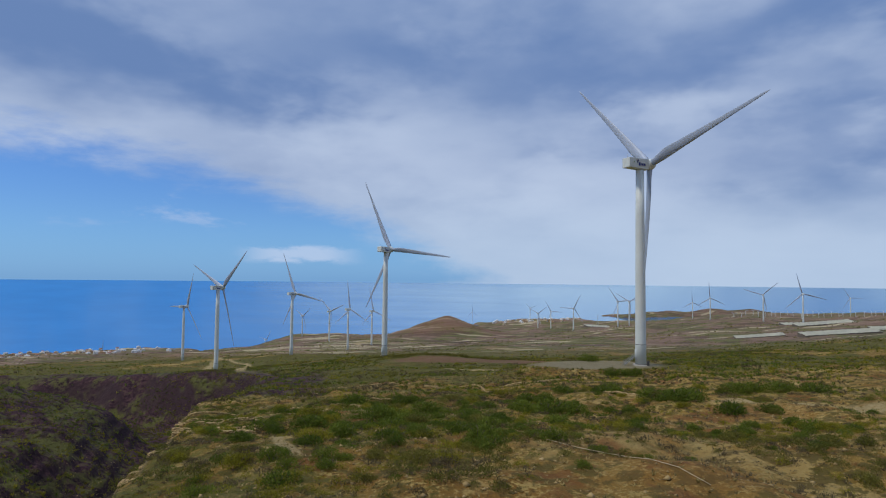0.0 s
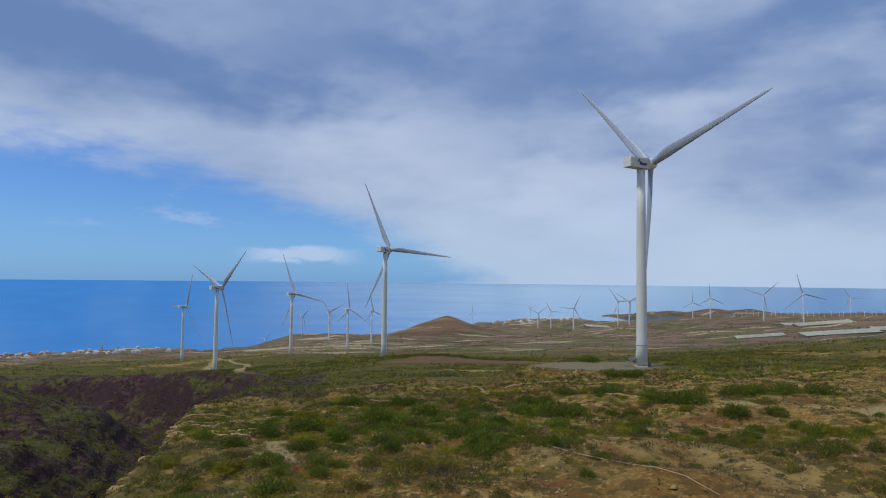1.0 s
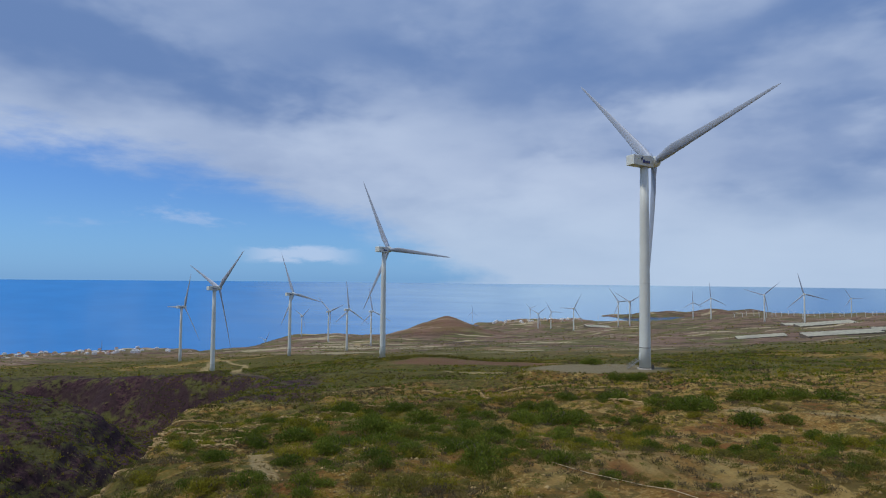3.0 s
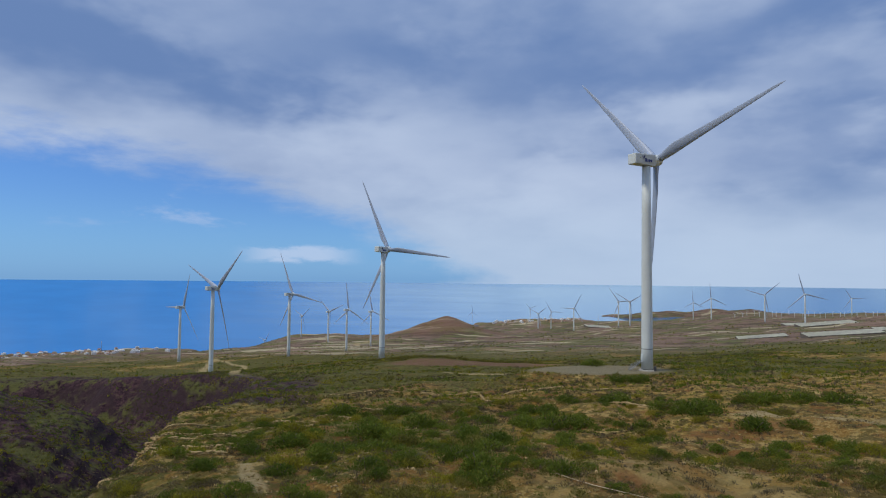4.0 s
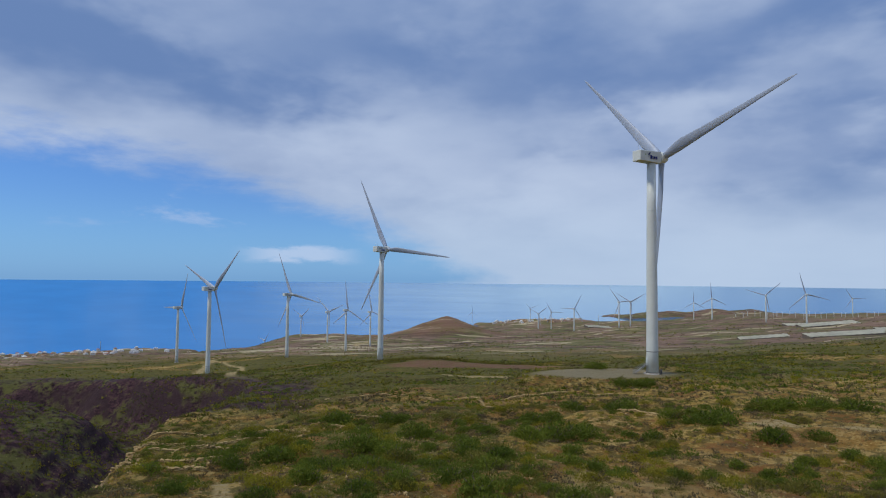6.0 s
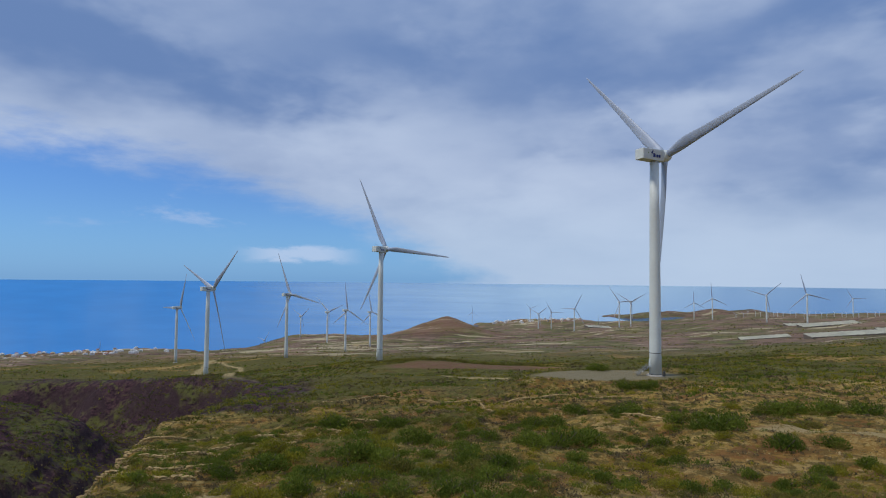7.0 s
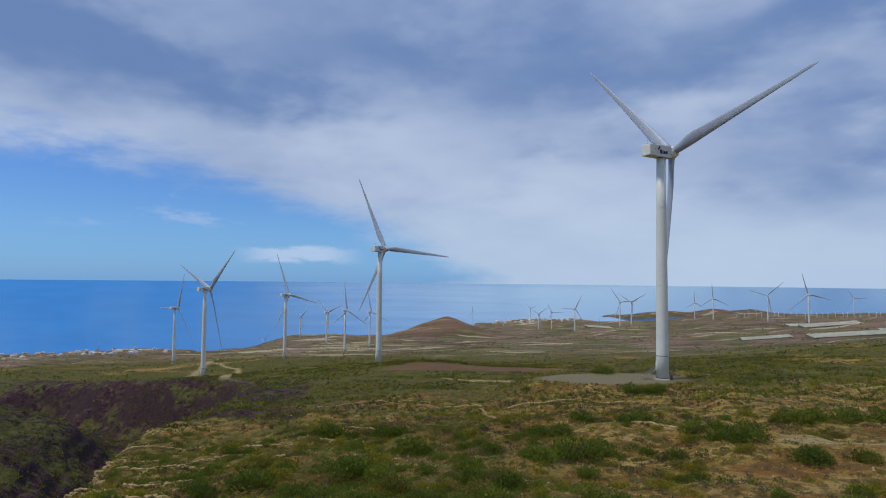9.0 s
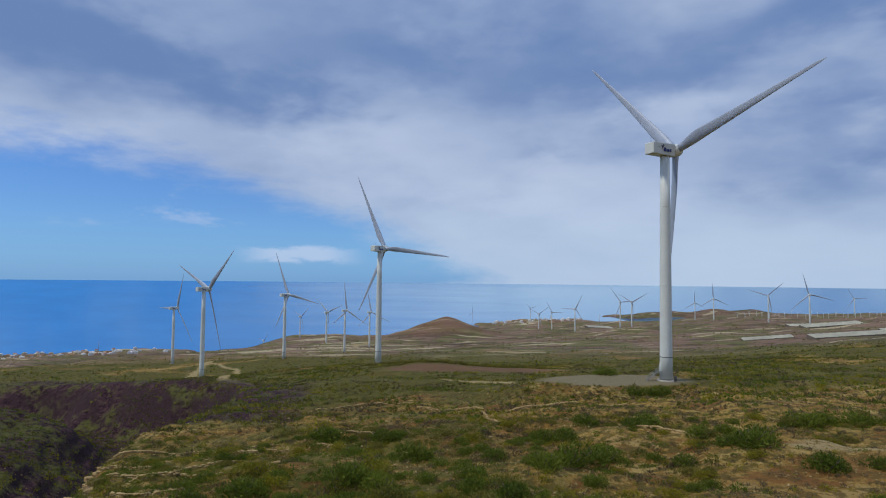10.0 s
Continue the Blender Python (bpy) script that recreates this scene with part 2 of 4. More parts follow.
def sea_material():
    m, nt, b = material("sea_water", 0.5)
    where = place(nt)
    swell = grain(nt, where, 0.004, 4.0, 0.55)
    nt.links.new(blend(nt, step(nt, swell, 0.3, 0.7), (0.010, 0.172, 0.50), (0.014, 0.198, 0.56)), b.inputs["Base Color"])
    b.inputs["Specular IOR Level"].default_value = 0.0
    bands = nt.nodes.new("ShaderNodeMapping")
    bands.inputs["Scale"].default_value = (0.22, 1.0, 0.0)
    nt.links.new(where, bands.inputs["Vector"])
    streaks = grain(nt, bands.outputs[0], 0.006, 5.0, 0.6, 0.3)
    gloss = nt.nodes.new("ShaderNodeBsdfGlossy")
    gloss.inputs["Roughness"].default_value = 0.06
    gloss.inputs["Color"].default_value = (0.86, 1.0, 1.0, 1)
    fres = nt.nodes.new("ShaderNodeFresnel")
    fres.inputs["IOR"].default_value = 1.40
    # wave facets: mean normal between the sheet's own and the upright
    lean = nt.nodes.new("ShaderNodeVectorMath")
    lean.operation = "MULTIPLY_ADD"
    lean.inputs[1].default_value, lean.inputs[2].default_value = (0.58, 0.58, 0.58), (0, 0, 0.42)
    nt.links.new(nt.nodes.new("ShaderNodeNewGeometry").outputs["Normal"], lean.inputs[0])
    unit = nt.nodes.new("ShaderNodeVectorMath")
    unit.operation = "NORMALIZE"
    nt.links.new(lean.outputs[0], unit.inputs[0])
    for n in (b, gloss, fres):
        nt.links.new(unit.outputs[0], n.inputs["Normal"])
    mix = nt.nodes.new("ShaderNodeMixShader")
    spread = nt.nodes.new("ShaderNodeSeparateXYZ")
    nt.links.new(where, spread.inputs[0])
    # paler sky sheen painted in by position towards +x, weaker near the horizon
    sheen_side = calc(nt, "ADD", calc(nt, "DIVIDE", spread.outputs[0], spread.outputs[1]), calc(nt, "MULTIPLY", calc(nt, "SUBTRACT", streaks, 0.5), 0.35))
    painted_sheen = calc(nt, "MULTIPLY", step(nt, sheen_side, -0.38, 0.20), calc(nt, "ADD", calc(nt, "MULTIPLY", step(nt, spread.outputs[1], 4900.0, 4500.0), 0.35), 0.65))
    nt.links.new(calc(nt, "MULTIPLY", fres.outputs[0], calc(nt, "ADD", calc(nt, "MULTIPLY", painted_sheen, 0.75), 0.62), clamp=True), mix.inputs[0])
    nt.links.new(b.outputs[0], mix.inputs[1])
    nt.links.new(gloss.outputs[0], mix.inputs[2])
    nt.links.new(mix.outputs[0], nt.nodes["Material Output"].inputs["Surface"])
    return m


def foliage(name, dark, light, thin=0.38):
    m, nt, b = material(name, 0.75)
    b.inputs["Specular IOR Level"].default_value = 0.2
    geo = nt.nodes.new("ShaderNodeNewGeometry")
    pick = nt.nodes.new("ShaderNodeObjectInfo").outputs["Random"]
    a = calc(nt, "ADD", calc(nt, "MULTIPLY", geo.outputs["Random Per Island"], 0.7), calc(nt, "MULTIPLY", pick, 0.3))
    patch = grain(nt, geo.outputs["Position"], 0.12, 3.0)
    a = calc(nt, "ADD", a, calc(nt, "MULTIPLY", calc(nt, "SUBTRACT", patch, 0.5), 1.2), clamp=True)
    tint = blend(nt, a, dark, light)
    nt.links.new(tint, b.inputs["Base Color"])
    through_leaf = nt.nodes.new("ShaderNodeBsdfTranslucent")
    nt.links.new(tint, through_leaf.inputs[0])
    mix = nt.nodes.new("ShaderNodeMixShader")
    mix.inputs[0].default_value = thin
    nt.links.new(b.outputs[0], mix.inputs[1])
    nt.links.new(through_leaf.outputs[0], mix.inputs[2])
    nt.links.new(mix.outputs[0], nt.nodes["Material Output"].inputs["Surface"])
    return m


GROUND, SEA = ground_material(), sea_material()
GREEN = foliage("green_shrub_leaves", (0.054, 0.088, 0.010), (0.195, 0.235, 0.028))
YELLOW = foliage("yellow_green_shrub_leaves", (0.150, 0.145, 0.014), (0.33, 0.29, 0.026))
GREY = foliage("grey_dry_twigs", (0.075, 0.060, 0.030), (0.20, 0.155, 0.085))
OLIVE = foliage("olive_shrub_leaves", (0.090, 0.092, 0.016), (0.265, 0.235, 0.048))
STEM = plain("grey_brown_stem", (0.10, 0.075, 0.055), 0.9, 0.0, 6.0, 0.35)
WHITE = plain("weathered_white_paint", (0.66, 0.71, 0.69), 0.5, 0.0, 0.25, 0.07)
# coat darkened towards blue: the blades' shaded side is put into the colour
BLADE = plain("shade_toned_blade_coat", (0.40, 0.47, 0.60), 0.5, 0.0, 0.3, 0.08)
CONCRETE = plain("pale_concrete", (0.42, 0.40, 0.36), 0.9, 0.0, 1.5, 0.2)
STEEL = plain("galvanised_steel", (0.36, 0.37, 0.38), 0.45, 0.8, 4.0, 0.2)
DARK = plain("dark_gasket", (0.05, 0.05, 0.05), 0.7, 0.0, 5.0, 0.2)
BLUE = plain("blue_vinyl", (0.02, 0.035, 0.22), 0.5, 0.0, 5.0, 0.1)
LEAFMARK = plain("green_vinyl", (0.20, 0.34, 0.10), 0.5, 0.0, 5.0, 0.1)


# ---- terrain ----
def lattice(ix, iy, seed):
    h = (ix * 374761393 + iy * 668265263 + seed * 1442695041) & 0xFFFFFFFF
    h = ((h ^ (h >> 13)) * 1274126177) & 0xFFFFFFFF
    return ((h ^ (h >> 16)) & 0xFFFF) / 65535.0


def value_noise(x, y, seed):
    ix, iy = np.floor(x).astype(np.int64), np.floor(y).astype(np.int64)
    fx, fy = x - ix, y - iy
    fx, fy = fx * fx * (3 - 2 * fx), fy * fy * (3 - 2 * fy)
    a, b = lattice(ix, iy, seed), lattice(ix + 1, iy, seed)
    c, d = lattice(ix, iy + 1, seed), lattice(ix + 1, iy + 1, seed)
    return (a * (1 - fx) + b * fx) * (1 - fy) + (c * (1 - fx) + d * fx) * fy - 0.5


def fractal(x, y, size, octaves, seed):
    total, amp = 0.0, 1.0
    for k in range(octaves):
        total = total + amp * value_noise(x / size + 17.3 * k, y / size - 9.1 * k, seed + k)
        size, amp = size * 0.5, amp * 0.5
    return total


def smooth(v, lo, hi):
    v = np.clip((v - lo) / (hi - lo), 0, 1)
    return v * v * (3 - 2 * v)


def bell(x, y, cx, cy, sx, sy):
    return np.exp(-((x - cx) / sx) ** 2 - ((y - cy) / sy) ** 2)


SEA_Z = -245.0
GORGE = ((-40, -120), (-50, 40), (-57, 65), (-63, 80), (-75, 113), (-82, 150), (-87, 195), (-101, 245), (-134, 296), (-208, 338), (-320, 375), (-480, 520), (-850, 1000), (-1300, 1700))
PAD = (57.8, 185.0)
TRACKS = (
    (((-146, 385), (-160, 422), (-174, 475), (-192, 535), (-226, 640)), 3.4),
    (((-232, 662), (-218, 615), (-185, 556), (-152, 497), (-143, 470), (-126, 400), (-110, 350), (-105, 332), (-87, 302), (-79, 289)), 3.3),
    (((-18.6, 72), (-16.6, 67), (-14, 60), (-12.2, 56)), 0.9),
    (((2, 262), (14, 244), (26, 226), (32, 200)), 2.6),
    (((-140, 1060), (-150, 1120), (-135, 1190), (-110, 1260)), 6.0),
    (((46, 101), (56, 97), (72, 99), (98, 108)), 4.6),
)


def along(x, y, line):
    """Distance to a line of points, the side (positive to its right) and the way along it."""
    best = np.full(np.shape(x), 1e9)
    side, way, gone = np.zeros(np.shape(x)), np.zeros(np.shape(x)), 0.0
    for (ax, ay), (bx, by) in zip(line, line[1:]):
        lx, ly = bx - ax, by - ay
        ln = math.hypot(lx, ly)
        t = np.clip(((x - ax) * lx + (y - ay) * ly) / ln ** 2, 0, 1)
        d = np.hypot(x - ax - t * lx, y - ay - t * ly)
        near = d < best
        side = np.where(near, np.sign((x - ax) * ly - (y - ay) * lx), side)
        way = np.where(near, gone + t * ln, way)
        best = np.where(near, d, best)
        gone += ln
    return best, side, way


def bowl(x, y):
    """The far distance lifts gently to the horizon."""
    return 242.0 * np.clip((np.hypot(x, y) - 2300) / 2650, 0, 1) ** 1.3


def gorge_cut(x, y):
    wob = fractal(x, y, 60.0, 3, 40)
    d, side, way = along(x + 12 * wob, y + 12 * fractal(x, y, 45.0, 3, 50), GORGE)
    fade = 1 - 0.7 * smooth(way, 620, 980)
    right = 1 - smooth((d - 8) / (19 + 12 * smooth(y, 170, 260)), 0, 1)
    left = 0.50 * (1 - smooth(d, 0, 95)) + 0.50 * (1 - smooth(d, 3, 30))
    cut = np.where(side > 0, right, left) * fade
    return cut, d, side


def height(x, y):
    x, y = np.asarray(x, float), np.asarray(y, float)
    d = np.hypot(x, y)
    z = 10 + 0.054 * x - 0.0882 * y
    z = z + 4.6 * bell(x, y, -4, 52, 50, 42) + 2.5 * bell(x, y, 5, 120, 100, 75)
    # rises inland and along the coast
    z = z + 36 * bell(x, y, 980, 2150, 300, 420) + 14 * bell(x, y, 400, 1750, 420, 450)
    z = z + 16 * bell(x, y, 400, 3120, 520, 420) + 2 * bell(x, y, -1450, 1950, 750, 650)
    z = z + 30 * bell(x, y, -400, 2000, 220, 300) + 20 * bell(x, y, 710, 1550, 150, 260) + 10 * bell(x, y, -170, 1150, 170, 170)
    z = z - 5 * bell(x, y, -165, 430, 60, 60) + 4.5 * bell(x, y, -31, 349, 60, 50) + 3 * bell(x, y, -144, 607, 60, 60)
    z = z - 16 * bell(x, y, 480, 780, 330, 170) - 10 * bell(x, y, 130, 560, 190, 150)
    # old cinder cone
    hd = np.hypot((x - 12) * np.where(x < 12, 0.50, 0.80), (y - 1500) * 0.6)
    z = z + 55 * np.exp(-(hd / 78) ** 1.4)
    # bay below the western cape
    z = z - 75 * bell(x, y, -690, 1950, 130, 620)
    # the plateau ends at the sea, with a low cape beyond the bay
    z = z - 0.4 * np.clip(d - 2800, 0, None) * smooth(x, 650, 900)
    rough = fractal(x, y, 420.0, 6, 3)
    z = z + 3.2 * fractal(x, y, 75.0, 3, 5) * smooth(d, 190, 300) + rough * (3 + 14 * smooth(d, 400, 1600)) + 9 * fractal(x, y, 150.0, 4, 7) * smooth(d, 900, 1500) + 1.6 * fractal(x, y, 28.0, 5, 11) * (1 - 0.5 * smooth(d, 60, 20))
    # terraced slope above the gorge
    near, side, way = along(x, y, GORGE)
    ter = smooth(near, 95, 70) * smooth(near, 14, 22) * (side > 0) * smooth(y, 60, 85) * smooth(y, 260, 200)
    lift = 1.3
    stepz = np.floor(z / lift) * lift + lift * smooth(z / lift - np.floor(z / lift), 0.72, 1.0)
    z = z + (stepz - z) * ter * 0.9
    cut, _, side_of = gorge_cut(x, y)
    z = z - 25 * cut + cut * (1 - cut) * np.where(side_of > 0, 22, 9) * fractal(x, y, 30.0, 5, 21) + smooth(cut, 0.02, 0.12) * 3.0 * fractal(x, y, 13.0, 3, 25)
    # lava beds stand out as ledges in the gorge walls
    bed = 3.6
    lay = z + 4 * fractal(x, y, 70.0, 3, 28)
    part_up = lay / bed - np.floor(lay / bed)
    z = z + (bed * (np.floor(lay / bed) + smooth(part_up, 0.45, 1.0)) - lay) * smooth(cut, 0.05, 0.2) * np.where(side_of > 0, 0.75, 0.5)
    # spur of the far bank, and low mounds and banks on the slope
    z = z + 9 * bell(x, y, -152, 234, 36, 30) * (1 - cut)
    close = smooth(d, 320, 180)
    z = z + close * (1.5 * fractal(x, y, 9.0, 3, 141) + 0.9 * np.abs(fractal(x, y, 22.0, 3, 145)))
    # levelled pad of the nearest turbine
    pad = smooth(np.hypot((x - PAD[0] + 8) / 2.2, y - PAD[1] - 1), 21, 8)
    z = z * (1 - pad) - 0.15 * pad
    # shore
    shore = z - SEA_Z
    z = SEA_Z + np.where(shore < 0, shore * 2.5 - 3, np.maximum(shore, 7 * smooth(shore, 0, 3)))
    hump = np.exp(-((x - 1330 + 120 * fractal(x, y, 160.0, 3, 95)) / 420) ** 4 - ((y - 3360 + 60 * fractal(x, y, 100.0, 3, 96)) / 70) ** 2)
    cape = SEA_Z - 6 + hump * (29 + 14 * fractal(x, y, 120.0, 4, 90))
    return np.maximum(z, cape) + bowl(x, y)


def spot(x, y):
    return float(height(np.array([x]), np.array([y]))[0])


def sheet(name, verts, faces, mat):
    me = bpy.data.meshes.new(name)
    me.vertices.add(len(verts))
    me.vertices.foreach_set("co", np.asarray(verts, np.float32).ravel())
    faces = np.asarray(faces, np.int32)
    k = faces.shape[1]
    me.loops.add(faces.size)
    me.loops.foreach_set("vertex_index", faces.ravel())
    me.polygons.add(len(faces))
    me.polygons.foreach_set("loop_start", np.arange(0, faces.size, k, dtype=np.int32))
    me.update(calc_edges=True)
    me.materials.append(mat)
    return me


def polar(rings, turns):
    r, a = np.meshgrid(rings, turns, indexing="ij")
    n, k = len(rings), len(turns)
    i, j = np.meshgrid(np.arange(n - 1), np.arange(k), indexing="ij")
    j2 = (j + 1) % k
    faces = np.stack([i * k + j, (i + 1) * k + j, (i + 1) * k + j2, i * k + j2], -1).reshape(-1, 4)
    return (r * np.sin(a)).ravel(), (r * np.cos(a)).ravel(), faces[:, ::-1]


def make_ground():
    turns = np.radians(np.concatenate([np.arange(-52, 52, 0.2), np.arange(52, 308, 4.0)]))
    rings = np.concatenate([[0.01, 2.0], np.exp(np.arange(math.log(8), math.log(4900), 0.0112)), [4900]])
    x, y, faces = polar(rings, turns)
    z = height(x, y)
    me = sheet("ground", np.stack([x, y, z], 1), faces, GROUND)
    cut, d, side = gorge_cut(x, y)
    lava = np.where(side > 0, np.where(y < 150, smooth(cut, 0.3, 0.6), smooth(d + 14 * fractal(x, y, 30.0, 3, 35), 58, 42)), np.maximum(smooth(cut, 0.02, 0.2), smooth(d + 30 * fractal(x, y, 40.0, 3, 37), 130, 70)))
    lava = np.clip(lava * smooth(y + 60 * fractal(x, y, 50.0, 3, 34), 600, 480), 0, 1)
    lava = np.maximum(lava, smooth(y, 3000, 3200) * smooth(x, 700, 850) * 0.25)
    lava = np.maximum(lava, 0.9 * smooth(bell(x, y, 40, 1130, 70, 55) + 0.5 * fractal(x, y, 50.0, 3, 36), 0.35, 0.6))
    lava = np.maximum(lava, 0.7 * smooth(bell(x, y, -690, 1950, 200, 700), 0.2, 0.5))
    cone = smooth(np.hypot((x + 30) * 0.6, (y - 1500) * 0.6) + 60 * fractal(x, y, 70.0, 3, 62), 135, 60)
    gravel = smooth(np.hypot((x - PAD[0] + 11) / 2.1, y - PAD[1] - 1) + 3.5 * fractal(x, y, 14.0, 3, 91), 10.5, 8.5)
    bare = np.clip(smooth(fractal(x, y, 60.0, 3, 70) + 0.5 * smooth(x, 0, 70) * smooth(y, 170, 60), 0.15, 0.5), 0, 1)
    red = 0.85 * smooth(np.hypot((x - 14) / 2.9, y - 308) + 5 * fractal(x, y, 30.0, 3, 61), 17, 12) + cone * 0.7
    lush = np.clip(smooth(y, 130, 230) * smooth(y, 1000, 700) + 0.15 * bell(x, y, -12, 84, 40, 30) - 1.3 * smooth(x, -5, 30) * smooth(y, 190, 150), -1.3, 1)
    wobble = 2.2 * fractal(x, y, 9.0, 3, 81)
    worn = np.zeros(len(x))
    for line, width in TRACKS:
        worn = np.maximum(worn, smooth(along(x, y, line)[0] + wobble * min(1.0, width / 3), width, width * 0.55))
    for key, val in (("gorge", lava), ("bare", bare), ("gravel", gravel), ("red", np.clip(red, 0, 1)), ("worn", worn), ("plain", smooth(y + 0.35 * x, 560, 950)), ("lush", lush)):
        me.attributes.new(key, "FLOAT", "POINT").data.foreach_set("value", val.astype(np.float32))
    me.polygons.foreach_set("use_smooth", np.ones(len(me.polygons), bool))
    return tagged(new("ground", me), "dry stony hillside with ochre soil, scrub and a dark gorge", "ground", kind="structure")


def make_sea():
    turns = np.radians(np.arange(0, 360, 1.5))
    rings = np.concatenate([np.arange(1200, 2300, 100), np.linspace(2300, 4960, 80)])
    x, y, faces = polar(rings, turns)
    me = sheet("water", np.stack([x, y, SEA_Z + bowl(x, y)], 1), faces, SEA)
    me.polygons.foreach_set("use_smooth", np.ones(len(me.polygons), bool))
    return tagged(new("water", me), "deep blue sea reaching the horizon, pale sheen painted to one side", "sea", kind="structure")


make_ground()
make_sea()


# ---- parts ----
def part(name, bm, mat, parent, label=""):
    me = bpy.data.meshes.new(name)
    bm.to_mesh(me)
    bm.free()
    me.materials.append(mat)
    ob = new(name, me)
    ob.parent = parent
    return tagged(ob, label)


def thing(name, m, label, category, group="", kind=""):
    ob = new(name)
    ob.empty_display_size = 0.3
    ob.matrix_world = m
    return tagged(ob, label, category, group, kind)


def loft(rings, close=True):
    """A skin over rings of points, with capped ends."""
    bm = bmesh.new()
    rows = [[bm.verts.new(p) for p in ring] for ring in rings]
    k = len(rows[0])
    for a, b in zip(rows, rows[1:]):
        for j in range(k):
            bm.faces.new((a[j], a[(j + 1) % k], b[(j + 1) % k], b[j])).smooth = True
    if close:
        bm.faces.new(rows[0][::-1])
        bm.faces.new(rows[-1])
    bmesh.ops.recalc_face_normals(bm, faces=bm.faces)
    return bm


def turned(profile, sides=32):
    """A round body about z from (radius, height) pairs."""
    return loft([[(r * math.cos(6.28318 * k / sides), r * math.sin(6.28318 * k / sides), z) for k in range(sides)] for r, z in profile])


def box(x0, x1, y0, y1, z0, z1, bevel=0.0):
    bm = bmesh.new()
    bmesh.ops.create_cube(bm, size=1.0)
    for v in bm.verts:
        v.co = ((x0 + x1) / 2 + v.co.x * (x1 - x0), (y0 + y1) / 2 + v.co.y * (y1 - y0), (z0 + z1) / 2 + v.co.z * (z1 - z0))
    if bevel:
        bmesh.ops.bevel(bm, geom=bm.edges[:], offset=bevel, segments=2, affect="EDGES", profile=0.5)
    return bm


def rod(a, b, r, sides=8):
    a, b = Vector(a), Vector(b)
    q = (b - a).to_track_quat("Z", "Y")
    return loft([[p + q @ Vector((r * math.cos(6.28318 * k / sides), r * math.sin(6.28318 * k / sides), 0)) for k in range(sides)] for p in (a, b)])


def joined(*bms):
    out = bmesh.new()
    for b in bms:
        me = bpy.data.meshes.new("tmp")
        b.to_mesh(me)
        b.free()
        out.from_mesh(me)
        bpy.data.meshes.remove(me)
    return out


# ---- wind turbines ----
def blade_mesh(length, sides=16, steps=22):
    """A twisted tapering blade along +z; its broad side lies across the axis (x is down the wind)."""
    rings = []
    for i in range(steps + 1):
        s = i / steps
        z = 0.9 + s * (length - 0.9)
        root = max(0.0, 1 - s / 0.16)
        chord = 1.9 * root + (1 - root) * (3.05 - 2.55 * ((s - 0.16) / 0.84) ** 0.85 if s > 0.16 else 3.05)
        thick = 1.75 * root + (1 - root) * chord * (0.30 - 0.16 * s)
        if i == steps:
            chord, thick = 0.12, 0.05
        twist = radians(24) * (1 - s) ** 2 + radians(3)
        ring = []
        for k in range(sides):
            a = 6.28318 * k / sides
            u, v = math.cos(a), math.sin(a)
            u2 = 0.5 * chord * u + (1 - root) * 0.17 * chord
            v2 = 0.5 * thick * v * (1 - (1 - root) * 0.35 * u)
            ring.append((v2 * math.cos(twist) - u2 * math.sin(twist) - 0.35 * s * s, u2 * math.cos(twist) + v2 * math.sin(twist), z))
        rings.append(ring)
    return loft(rings)


HUB_Z, TIP = 58.5, 42.6
AXIS = 66.0


